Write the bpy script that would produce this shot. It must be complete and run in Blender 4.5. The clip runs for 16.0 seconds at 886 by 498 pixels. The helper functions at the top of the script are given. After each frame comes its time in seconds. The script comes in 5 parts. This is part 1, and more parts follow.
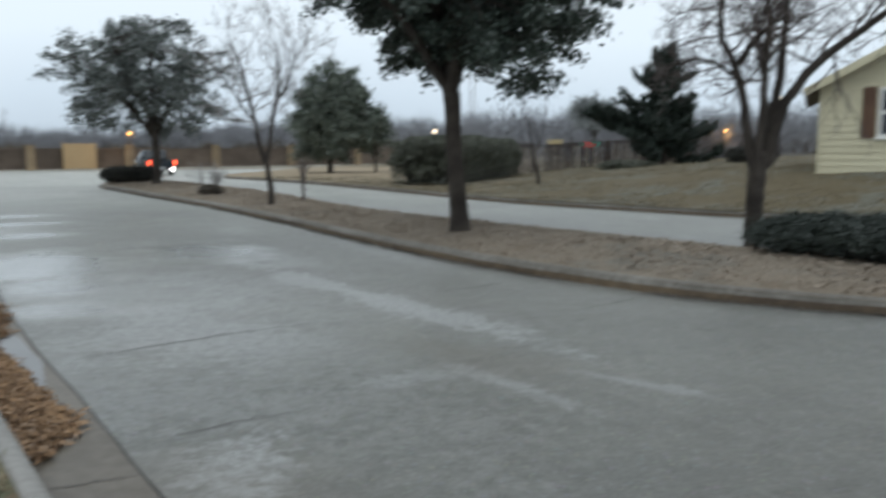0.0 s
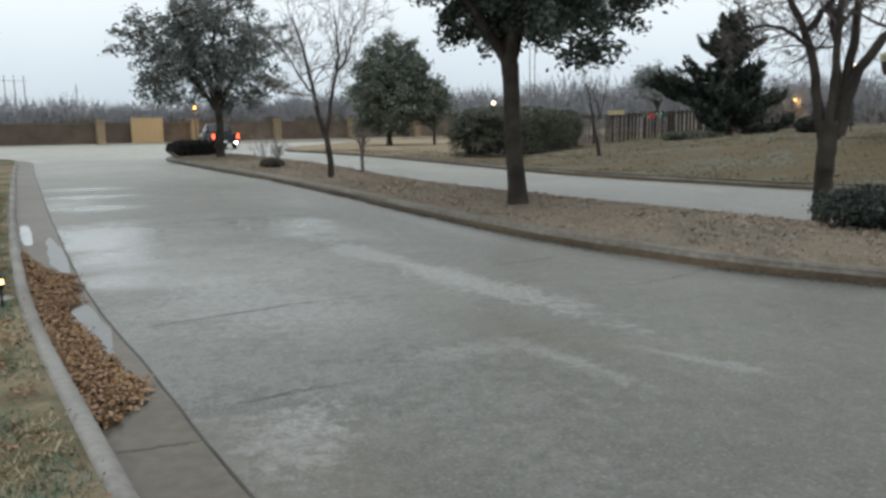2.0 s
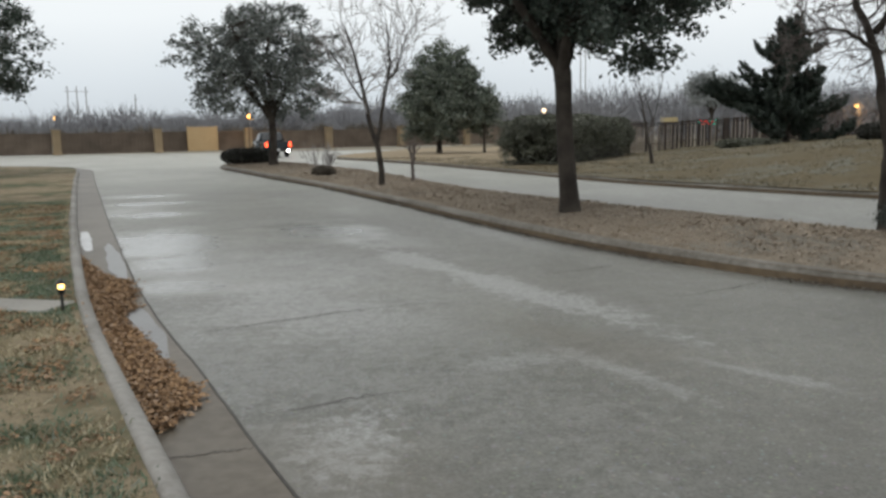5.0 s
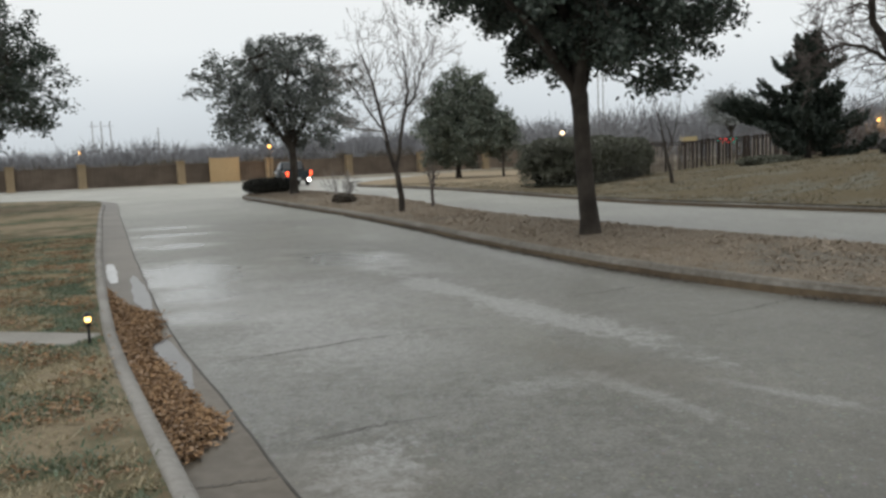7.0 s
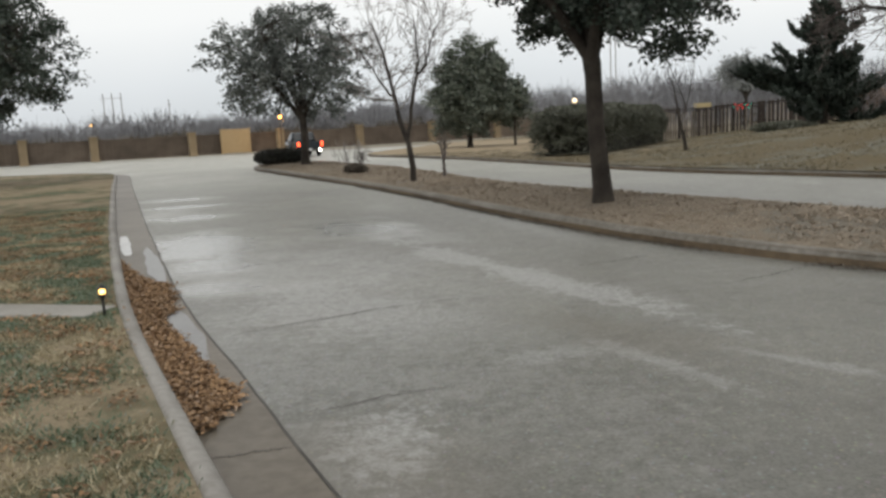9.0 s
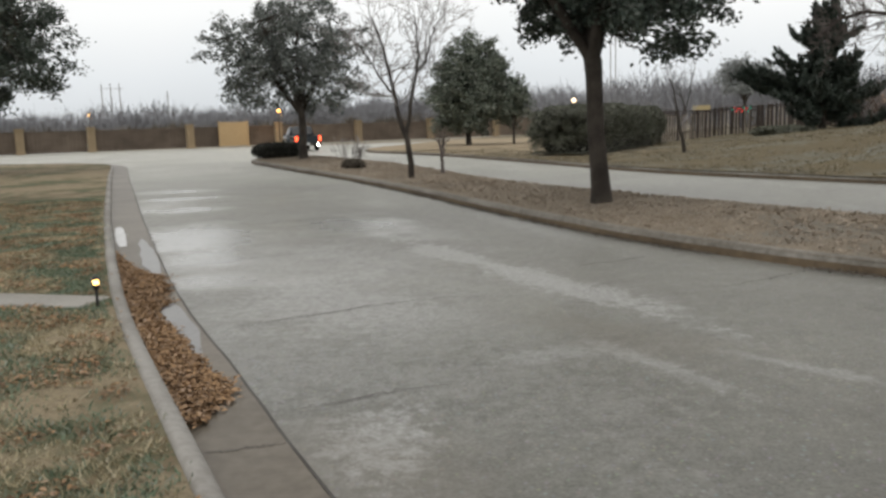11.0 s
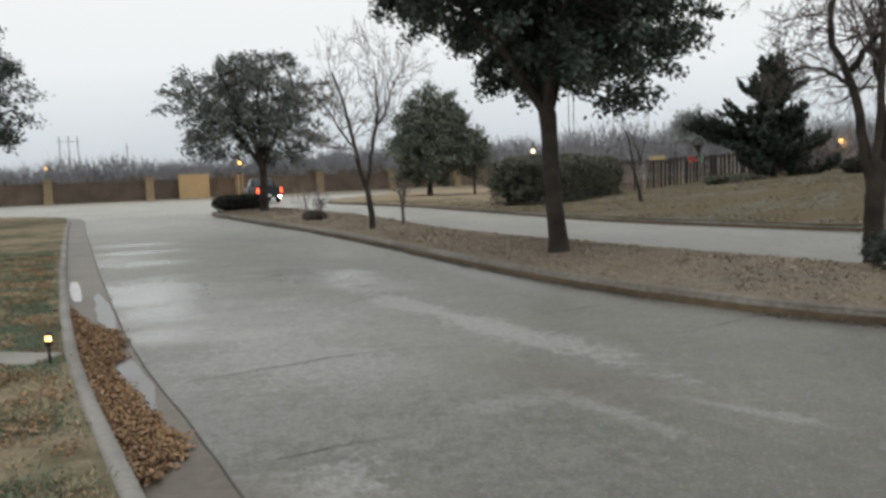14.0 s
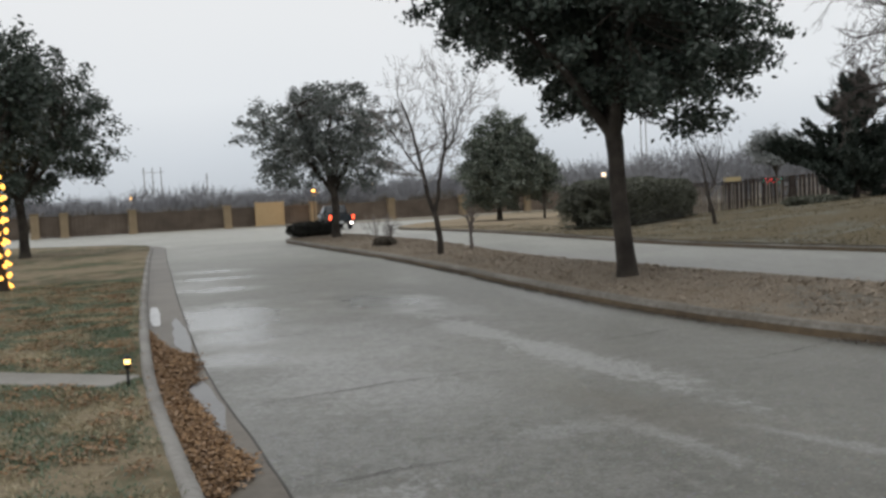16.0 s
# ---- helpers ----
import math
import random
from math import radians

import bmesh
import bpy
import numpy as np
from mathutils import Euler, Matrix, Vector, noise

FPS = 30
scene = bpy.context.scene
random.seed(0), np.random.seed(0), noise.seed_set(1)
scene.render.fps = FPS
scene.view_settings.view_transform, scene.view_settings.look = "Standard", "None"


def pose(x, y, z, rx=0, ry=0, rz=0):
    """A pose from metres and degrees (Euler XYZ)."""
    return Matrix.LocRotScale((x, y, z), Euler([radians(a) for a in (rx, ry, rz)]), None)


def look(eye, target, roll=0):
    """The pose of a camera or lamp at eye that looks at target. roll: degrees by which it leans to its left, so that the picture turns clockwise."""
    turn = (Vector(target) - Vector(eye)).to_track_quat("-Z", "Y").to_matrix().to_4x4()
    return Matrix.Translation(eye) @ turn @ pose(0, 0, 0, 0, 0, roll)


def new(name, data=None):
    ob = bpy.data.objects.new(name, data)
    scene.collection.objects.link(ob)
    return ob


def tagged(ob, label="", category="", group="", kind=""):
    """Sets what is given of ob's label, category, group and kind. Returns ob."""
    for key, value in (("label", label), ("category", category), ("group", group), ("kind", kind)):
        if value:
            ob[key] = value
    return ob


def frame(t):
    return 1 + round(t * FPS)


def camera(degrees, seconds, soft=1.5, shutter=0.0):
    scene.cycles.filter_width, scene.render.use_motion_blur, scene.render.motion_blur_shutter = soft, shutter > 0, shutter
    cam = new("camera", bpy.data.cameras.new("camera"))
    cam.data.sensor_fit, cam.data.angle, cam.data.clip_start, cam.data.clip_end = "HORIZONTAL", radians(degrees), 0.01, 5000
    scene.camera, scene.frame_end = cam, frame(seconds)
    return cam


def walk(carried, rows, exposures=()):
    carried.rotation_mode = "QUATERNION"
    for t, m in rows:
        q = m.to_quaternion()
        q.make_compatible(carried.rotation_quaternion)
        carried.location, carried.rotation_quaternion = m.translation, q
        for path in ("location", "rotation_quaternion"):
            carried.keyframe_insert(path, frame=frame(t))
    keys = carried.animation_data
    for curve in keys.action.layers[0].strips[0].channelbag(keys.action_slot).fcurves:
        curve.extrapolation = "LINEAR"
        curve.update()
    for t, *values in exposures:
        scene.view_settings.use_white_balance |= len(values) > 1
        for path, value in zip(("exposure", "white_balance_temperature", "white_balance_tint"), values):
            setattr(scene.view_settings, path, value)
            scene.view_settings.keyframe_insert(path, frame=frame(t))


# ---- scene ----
# ---- camera ----
cam = camera(58.0, 16.0, soft=2.9, shutter=0.9)
# seconds, eye x, y, z, yaw to the left, pitch up, roll
ROWS = [
    (0.0, -0.008, -0.041, 1.539, -9.30, -7.07, -0.27),
    (0.5, -0.005, -0.027, 1.536, -5.28, -8.43, -1.13),
    (1.0, 0.002, -0.035, 1.538, -5.18, -8.79, -0.70),
    (1.5, 0.015, -0.040, 1.543, -5.51, -8.92, -1.16),
    (2.0, 0.018, -0.040, 1.545, -5.02, -9.01, -0.67),
    (2.5, 0.006, -0.001, 1.535, -4.22, -8.68, 0.00),
    (3.0, 0.005, 0.001, 1.537, -3.61, -8.28, 0.22),
    (3.5, -0.000, 0.017, 1.535, -3.22, -8.75, 0.45),
    (4.0, -0.009, 0.039, 1.530, -2.39, -8.77, 0.04),
    (6.5, 0.002, -0.005, 1.548, -0.56, -6.98, -1.80),
    (7.0, 0.003, 0.000, 1.547, 0.01, -6.60, -2.31),
    (7.5, 0.003, 0.005, 1.548, 0.48, -7.05, -2.23),
    (8.0, 0.003, 0.014, 1.547, 0.89, -7.96, -2.20),
    (8.5, 0.004, 0.018, 1.546, 0.98, -8.56, -2.89),
    (11.0, -0.009, 0.073, 1.536, 0.71, -8.93, -1.70),
    (11.5, -0.004, 0.054, 1.542, 0.65, -8.59, -0.52),
    (12.0, -0.004, 0.050, 1.543, 0.21, -7.77, -0.80),
    (12.5, -0.001, 0.049, 1.544, 0.02, -6.52, -1.81),
    (13.0, 0.007, 0.040, 1.550, -1.41, -6.20, -1.60),
    (13.5, 0.022, 0.011, 1.553, -2.83, -6.55, -1.55),
    (14.0, 0.043, -0.009, 1.554, -2.06, -5.44, -2.04),
    (14.5, 0.069, -0.037, 1.557, -0.60, -4.37, -2.03),
    (15.0, 0.095, -0.070, 1.560, 2.71, -4.45, -3.91),
    (15.5, 0.107, -0.079, 1.557, 3.22, -3.54, -4.10),
    (16.0, 0.117, -0.071, 1.559, 2.97, -3.44, -2.79),
]


def aimed(x, y, z, yaw, pitch, roll):
    a, b = radians(yaw), radians(pitch)
    way = Vector((-math.sin(a) * math.cos(b), math.cos(a) * math.cos(b), math.sin(b)))
    eye = Vector((x, y, z))
    return look(eye, eye + way, roll)


# seconds, stops, kelvin, tint
TONES = [(0.0, 0.08, 5900, 5), (0.6, 0.08, 6100, 6), (2.0, 0.15, 6210, 6), (3.5, 0.15, 6430, 8), (7.0, 0.0, 6520, 8), (8.5, 0.09, 6700, 9), (11.0, 0.2, 6760, 10), (12.5, 0.12, 6680, 9), (13.3, 0.06, 6480, 9), (14.0, 0.02, 6560, 9), (14.6, -0.13, 6620, 10), (16.0, -0.12, 6450, 10)]
walk(cam, [(r[0], aimed(*r[1:])) for r in ROWS], TONES)

# ---- world and large lights ----
world = bpy.data.worlds.new("overcast_dusk")
scene.world = world
world.use_nodes = True
wn, wl = world.node_tree.nodes, world.node_tree.links
wn.clear()
sky = wn.new("ShaderNodeTexSky")
sky.sky_type = "NISHITA"
sky.sun_disc = False
sky.sun_elevation = radians(12)
sky.sun_rotation = radians(160)
sky.air_density, sky.dust_density, sky.ozone_density = 1.0, 6.0, 1.0
grey = wn.new("ShaderNodeHueSaturation")
grey.inputs["Saturation"].default_value = 0.1
grey.inputs["Value"].default_value = 0.045
wl.new(sky.outputs[0], grey.inputs["Color"])
wco = wn.new("ShaderNodeTexCoord")
wsep = wn.new("ShaderNodeSeparateXYZ")
wl.new(wco.outputs["Generated"], wsep.inputs[0])
wnoise = wn.new("ShaderNodeTexNoise")
wnoise.inputs["Scale"].default_value = 2.2
wnoise.inputs["Detail"].default_value = 3.0
wl.new(wco.outputs["Generated"], wnoise.inputs["Vector"])
wadd = wn.new("ShaderNodeMath")
wadd.operation = "MULTIPLY_ADD"
wadd.inputs[1].default_value = 0.08
wl.new(wnoise.outputs[0], wadd.inputs[0])
wl.new(wsep.outputs[2], wadd.inputs[2])
wramp = wn.new("ShaderNodeValToRGB")
cr = wramp.color_ramp
cr.elements[0].position, cr.elements[0].color = 0.03, (0.6, 0.645, 0.695, 1)
cr.elements[1].position, cr.elements[1].color = 0.8, (0.85, 0.86, 0.87, 1)
for at_z, c in ((0.1, (0.76, 0.81, 0.86, 1)), (0.17, (0.92, 0.955, 0.985, 1)), (0.26, (0.965, 0.985, 1.0, 1)), (0.4, (1.0, 1.0, 1.0, 1))):
    e = cr.elements.new(at_z)
    e.color = c
wl.new(wadd.outputs[0], wramp.inputs[0])
wmix = wn.new("ShaderNodeMixRGB")
wmix.blend_type = "MIX"
wmix.inputs[0].default_value = 0.9
wl.new(grey.outputs[0], wmix.inputs[1])
wl.new(wramp.outputs[0], wmix.inputs[2])
wbg = wn.new("ShaderNodeBackground")
wbg.inputs["Strength"].default_value = 1.0
wl.new(wmix.outputs[0], wbg.inputs["Color"])
wout = wn.new("ShaderNodeOutputWorld")
wl.new(wbg.outputs[0], wout.inputs["Surface"])

sun_data = bpy.data.lights.new("sun", "SUN")
sun_data.energy, sun_data.angle, sun_data.color = 0.5, radians(40), (1.0, 0.97, 0.92)
sun_ob = new("sun", sun_data)
sun_ob.matrix_world = look((0, 0, 40), (10, 18, 0))


# ---- materials ----
class Nodes:
    """A node material with a Principled shader, built step by step."""

    def __init__(self, name, rough=0.8, metal=0.0, spec=0.4):
        self.m = bpy.data.materials.new(name)
        self.m.use_nodes = True
        self.n, self.l = self.m.node_tree.nodes, self.m.node_tree.links
        self.b = self.n["Principled BSDF"]
        self.b.inputs["Roughness"].default_value = rough
        self.b.inputs["Metallic"].default_value = metal
        self.b.inputs["Specular IOR Level"].default_value = spec
        self.co = self.n.new("ShaderNodeTexCoord").outputs["Object"]

    def place(self, scale=(1, 1, 1), turn=0.0, shift=(0, 0, 0)):
        k = self.n.new("ShaderNodeMapping")
        k.inputs["Scale"].default_value = scale
        k.inputs["Rotation"].default_value = (0, 0, turn)
        k.inputs["Location"].default_value = shift
        self.l.new(self.co, k.inputs[0])
        return k.outputs[0]

    def noise(self, scale, detail=4.0, rough=0.55, at=None):
        k = self.n.new("ShaderNodeTexNoise")
        k.inputs["Scale"].default_value = scale
        k.inputs["Detail"].default_value = detail
        k.inputs["Roughness"].default_value = rough
        self.l.new(at or self.co, k.inputs["Vector"])
        return k.outputs[0]

    def ramp(self, value, *stops):
        k = self.n.new("ShaderNodeValToRGB")
        e = k.color_ramp.elements
        for i, (p, c) in enumerate(stops):
            s = e[i] if i < 2 else e.new(p)
            s.position = p
            s.color = (*c, 1) if len(c) == 3 else c
        self.l.new(value, k.inputs[0])
        return k.outputs[0]

    def grade(self, value, a, b, lo=0.0, hi=1.0):
        k = self.n.new("ShaderNodeMapRange")
        k.interpolation_type = "SMOOTHSTEP"
        for i, v in zip((1, 2, 3, 4), (a, b, lo, hi)):
            k.inputs[i].default_value = v
        self.l.new(value, k.inputs[0])
        return k.outputs[0]

    def mix(self, fac, a, b, mode="MIX"):
        k = self.n.new("ShaderNodeMixRGB")
        k.blend_type = mode
        for i, v in ((0, fac), (1, a), (2, b)):
            if isinstance(v, (int, float)):
                k.inputs[i].default_value = v if i == 0 else (v, v, v, 1)
            elif isinstance(v, tuple):
                k.inputs[i].default_value = (*v, 1)
            else:
                self.l.new(v, k.inputs[i])
        return k.outputs[0]

    def calc(self, op, a, b=0.0):
        k = self.n.new("ShaderNodeMath")
        k.operation = op
        k.use_clamp = op in ("ADD",)
        for i, v in ((0, a), (1, b)):
            if isinstance(v, (int, float)):
                k.inputs[i].default_value = v
            else:
                self.l.new(v, k.inputs[i])
        return k.outputs[0]

    def spot(self, x, y, rx, ry, turn=0.0, soft=0.5, wobble=None):
        """1 inside an oval stain round x, y with a ragged soft edge, 0 outside."""
        c, s = math.cos(turn), math.sin(turn)
        sep = self.n.new("ShaderNodeSeparateXYZ")
        self.l.new(self.co, sep.inputs[0])
        dx, dy = self.calc("SUBTRACT", sep.outputs[0], x), self.calc("SUBTRACT", sep.outputs[1], y)
        u = self.n.new("ShaderNodeVectorMath")
        u.operation = "DOT_PRODUCT"
        v = self.n.new("ShaderNodeVectorMath")
        v.operation = "DOT_PRODUCT"
        comb = self.n.new("ShaderNodeCombineXYZ")
        self.l.new(dx, comb.inputs[0])
        self.l.new(dy, comb.inputs[1])
        for k, w in ((u, (c / rx, s / rx, 0)), (v, (-s / ry, c / ry, 0))):
            self.l.new(comb.outputs[0], k.inputs[0])
            k.inputs[1].default_value = w
        r = self.calc("SQRT", self.sum2(u.outputs["Value"], v.outputs["Value"]))
        if wobble is not None:
            r = self.plain_add(r, self.calc("MULTIPLY", self.calc("SUBTRACT", wobble, 0.5), 1.8))
        return self.grade(r, 1 - soft, 1 + soft, 1.0, 0.0)

    def plain_add(self, a, b):
        k = self.n.new("ShaderNodeMath")
        k.operation = "ADD"
        self.l.new(a, k.inputs[0])
        self.l.new(b, k.inputs[1])
        return k.outputs[0]

    def sum2(self, a, b):
        return self.plain_add(self.calc("MULTIPLY", a, a), self.calc("MULTIPLY", b, b))

    def island(self):
        return self.n.new("ShaderNodeNewGeometry").outputs["Random Per Island"]

    def chance(self):
        return self.n.new("ShaderNodeObjectInfo").outputs["Random"]

    def color(self, c):
        if isinstance(c, tuple):
            self.b.inputs["Base Color"].default_value = (*c, 1)
        else:
            self.l.new(c, self.b.inputs["Base Color"])
        return self

    def gloss(self, v):
        self.l.new(v, self.b.inputs["Roughness"])
        return self

    def bump(self, v, strength=0.4, dist=0.01):
        k = self.n.new("ShaderNodeBump")
        k.inputs["Strength"].default_value = strength
        k.inputs["Distance"].default_value = dist
        self.l.new(v, k.inputs["Height"])
        self.l.new(k.outputs[0], self.b.inputs["Normal"])
        return self


def simple(name, a, b, rough=0.8, scale=6.0, bump=0.2, dist=0.01, metal=0.0, vary=0.0, spec=0.4):
    """Two colours mixed by a coarse and a fine noise."""
    k = Nodes(name, rough, metal, spec)
    coarse, fine = k.noise(scale * 0.25, 3), k.noise(scale * 6, 5)
    f = k.grade(k.mix(0.4, coarse, fine), 0.33, 0.67)
    c = k.mix(f, a, b)
    if vary:
        c = k.mix(1.0, c, k.ramp(k.chance(), (0, (1 - vary,) * 3), (1, (1 + vary,) * 3)), "MULTIPLY")
    k.color(c).bump(fine, bump, dist)
    return k.m


def leaf_mat(name, dark, light, frost=0.0, rough=0.55):
    k = Nodes(name, rough, 0.0, 0.35)
    c = k.ramp(k.island(), (0.0, dark), (0.75, light), (1.0, tuple(v * (1 - frost) + 0.42 * frost for v in light)))
    patch = k.grade(k.noise(0.9, 3), 0.35, 0.7)
    c = k.mix(k.calc("MULTIPLY", patch, 0.35), c, tuple(v * 0.55 for v in dark))
    k.color(c)
    return k.m


def glow(name, color, strength):
    k = Nodes(name)
    k.color(color)
    k.b.inputs["Emission Color"].default_value = (*color, 1)
    k.b.inputs["Emission Strength"].default_value = strength
    return k.m


def concrete_road():
    k = Nodes("road_concrete", 0.6)
    wob, big, mid, fine = k.noise(0.9, 5, 0.62), k.noise(0.22, 4), k.noise(2.2, 5, 0.6), k.noise(38, 6, 0.7)
    grit = k.n.new("ShaderNodeTexVoronoi")
    grit.inputs["Scale"].default_value = 55
    k.l.new(k.co, grit.inputs["Vector"])
    base = k.mix(k.grade(big, 0.35, 0.65), (0.08, 0.08, 0.066), (0.138, 0.139, 0.118))
    base = k.mix(k.calc("MULTIPLY", k.grade(mid, 0.4, 0.68), 0.6), base, (0.085, 0.084, 0.074))
    base = k.mix(0.34, base, k.ramp(k.mix(0.5, fine, grit.outputs["Distance"]), (0.2, (0.05, 0.05, 0.045)), (0.6, (0.34, 0.34, 0.325))), "MIX")
    mott = k.noise(5.5, 7, 0.72)
    base = k.mix(k.calc("MULTIPLY", k.grade(mott, 0.47, 0.7), 0.55), base, (0.25, 0.25, 0.225))
    base = k.mix(k.calc("MULTIPLY", k.grade(k.noise(3.1, 6, 0.7), 0.52, 0.72), 0.5), base, (0.07, 0.067, 0.058))
    stone = k.n.new("ShaderNodeTexVoronoi")
    stone.inputs["Scale"].default_value = 24
    k.l.new(k.co, stone.inputs["Vector"])
    base = k.mix(k.calc("MULTIPLY", k.grade(stone.outputs["Distance"], 0.1, 0.34, 1.0, 0.0), 0.6), base, k.mix(0.86, stone.outputs["Color"], (0.28, 0.28, 0.265)))
    # Sky sheen at low angles is painted in: colour brightens with distance.
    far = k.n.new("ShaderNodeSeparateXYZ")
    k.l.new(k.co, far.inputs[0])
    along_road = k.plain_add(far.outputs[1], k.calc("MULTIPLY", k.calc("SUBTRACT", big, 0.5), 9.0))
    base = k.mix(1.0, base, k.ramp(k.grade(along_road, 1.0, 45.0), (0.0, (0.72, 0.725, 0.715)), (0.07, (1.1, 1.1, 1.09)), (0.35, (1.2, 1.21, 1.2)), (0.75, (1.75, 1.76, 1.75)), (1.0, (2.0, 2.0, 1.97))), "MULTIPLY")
    rag = k.grade(k.mix(0.6, wob, k.noise(8, 10, 0.8)), 0.4, 0.6, 0.15, 0.85)
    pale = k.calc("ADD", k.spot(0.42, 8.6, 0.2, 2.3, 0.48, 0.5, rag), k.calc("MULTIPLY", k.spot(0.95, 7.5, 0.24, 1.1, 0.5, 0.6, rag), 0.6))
    # Pale stains; left of x -3 the ovals paint sky sheen on damp concrete.
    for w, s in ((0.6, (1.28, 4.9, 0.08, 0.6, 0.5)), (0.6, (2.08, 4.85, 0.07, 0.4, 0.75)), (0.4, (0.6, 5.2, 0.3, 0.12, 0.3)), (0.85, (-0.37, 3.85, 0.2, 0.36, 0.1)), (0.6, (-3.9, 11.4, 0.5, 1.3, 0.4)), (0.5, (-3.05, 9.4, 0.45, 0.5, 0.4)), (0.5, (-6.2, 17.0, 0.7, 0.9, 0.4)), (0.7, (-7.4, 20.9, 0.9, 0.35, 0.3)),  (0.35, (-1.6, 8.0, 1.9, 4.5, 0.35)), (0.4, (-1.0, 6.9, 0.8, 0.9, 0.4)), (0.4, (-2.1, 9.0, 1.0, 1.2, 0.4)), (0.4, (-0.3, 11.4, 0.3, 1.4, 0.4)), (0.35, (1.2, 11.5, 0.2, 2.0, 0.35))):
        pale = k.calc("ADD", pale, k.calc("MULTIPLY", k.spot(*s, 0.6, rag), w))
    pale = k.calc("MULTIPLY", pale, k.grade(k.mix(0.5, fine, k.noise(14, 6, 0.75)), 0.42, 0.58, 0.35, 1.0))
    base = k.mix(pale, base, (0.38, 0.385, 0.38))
    # Brownish ovals, two of them broad and weak on the right.
    brown_tint = k.calc("ADD", k.spot(-0.6, 3.2, 0.8, 0.9, 0.5, 0.6, wob), k.calc("ADD", k.spot(1.1, 5.8, 0.3, 0.9, 0.6, 0.7, rag), k.calc("MULTIPLY", k.calc("ADD", k.spot(2.4, 7.6, 1.3, 3.0, 0.45, 0.7, rag), k.spot(2.4, 4.2, 1.8, 2.4, 0.3, 0.7, rag)), 0.35)))
    base = k.mix(k.calc("MULTIPLY", brown_tint, 0.45), base, (0.15, 0.135, 0.11))
    wet = k.spot(-3.6, 11.6, 0.75, 1.6, 0.4, 0.6, wob)
    for s in ((-7.0, 20.4, 0.9, 0.5, 0.4), (-6.2, 18.3, 0.9, 0.45, 0.35), (-5.2, 15.6, 0.8, 0.6, 0.4), (-2.9, 9.6, 0.7, 0.5, 0.3), (-1.6, 12.6, 0.8, 1.6, 0.4), (-2.6, 8.1, 0.8, 0.5, 0.2)):
        wet = k.calc("ADD", wet, k.calc("MULTIPLY", k.spot(*s, 0.7, wob), 0.8))
    wet = k.calc("ADD", wet, k.calc("MULTIPLY", k.grade(k.noise(0.5, 4, at=k.place((0.9, 0.35, 1), -0.35)), 0.5, 0.72), 0.55))
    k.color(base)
    k.gloss(k.grade(wet, 0.0, 1.0, 0.5, 0.22))
    k.bump(k.mix(0.5, fine, grit.outputs["Distance"]), 0.35, 0.004)
    return k.m


def lawn_mat(name, tan, green, brown, green_at=0.56, dry=None):
    k = Nodes(name, 0.95, 0.0, 0.15)
    big, mid, fine = k.noise(0.35, 4), k.noise(1.7, 5, 0.6), k.noise(30, 6, 0.75)
    blades = k.noise(9, 6, 0.8, at=k.place((1, 0.35, 1), 0.4))
    c = k.mix(k.grade(fine, 0.3, 0.7), tuple(v * 0.6 for v in tan), tan)
    c = k.mix(k.grade(k.mix(0.5, big, mid), green_at, green_at + 0.1), c, k.mix(fine, tuple(v * 0.6 for v in green), green))
    c = k.mix(k.grade(k.mix(0.5, mid, blades), 0.5, 0.62), c, brown)
    if dry:
        c = k.mix(k.calc("MULTIPLY", k.spot(*dry[0], 0.0, 0.4, mid), 0.85), c, k.mix(fine, tuple(v * 0.7 for v in dry[1]), dry[1]))
    k.color(c).bump(k.mix(0.5, fine, blades), 0.9, 0.03)
    return k.m


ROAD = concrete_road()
LAWN = lawn_mat("dormant_lawn", (0.32, 0.265, 0.18), (0.125, 0.14, 0.085), (0.2, 0.145, 0.095), 0.47)
# The closing oval paints sky and headlight brightness onto the far lawn.
LAWN_FAR = lawn_mat("frosted_lawn", (0.165, 0.136, 0.084), (0.205, 0.206, 0.172), (0.1, 0.078, 0.045), 0.49, ((0.0, 52.0, 10.0, 20.0), (0.42, 0.34, 0.235)))
MULCH = lawn_mat("median_dry_grass", (0.29, 0.245, 0.19), (0.24, 0.23, 0.2), (0.18, 0.14, 0.1), 0.52)
EARTH = simple("far_earth", (0.2, 0.18, 0.14), (0.32, 0.29, 0.23), 0.95, 0.4)
KERB = simple("kerb_concrete", (0.18, 0.17, 0.155), (0.31, 0.3, 0.28), 0.75, 3.0, 0.35, 0.006)
KERB_STAINED = simple("stained_kerb_concrete", (0.1, 0.09, 0.074), (0.24, 0.225, 0.2), 0.7, 2.2, 0.4, 0.008)
# Mud brown, deepened by the shade painted onto the kerb's lower face.
KERB_FACE = simple("shaded_muddy_kerb_face", (0.05, 0.034, 0.02), (0.125, 0.09, 0.053), 0.7, 2.0, 0.4, 0.008)
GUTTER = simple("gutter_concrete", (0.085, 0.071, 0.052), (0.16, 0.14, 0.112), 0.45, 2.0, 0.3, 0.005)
CRACK = simple("crack_filler", (0.05, 0.047, 0.043), (0.1, 0.096, 0.09), 0.8, 8)
WATER = simple("frozen_puddle", (0.13, 0.13, 0.13), (0.19, 0.19, 0.19), 0.3, 3.0, 0.05, 0.002)
SLAB = simple("path_concrete", (0.21, 0.2, 0.18), (0.31, 0.3, 0.275), 0.8, 4)
BARK = simple("oak_bark", (0.022, 0.018, 0.015), (0.075, 0.063, 0.052), 0.95, 9, 1.0, 0.03)
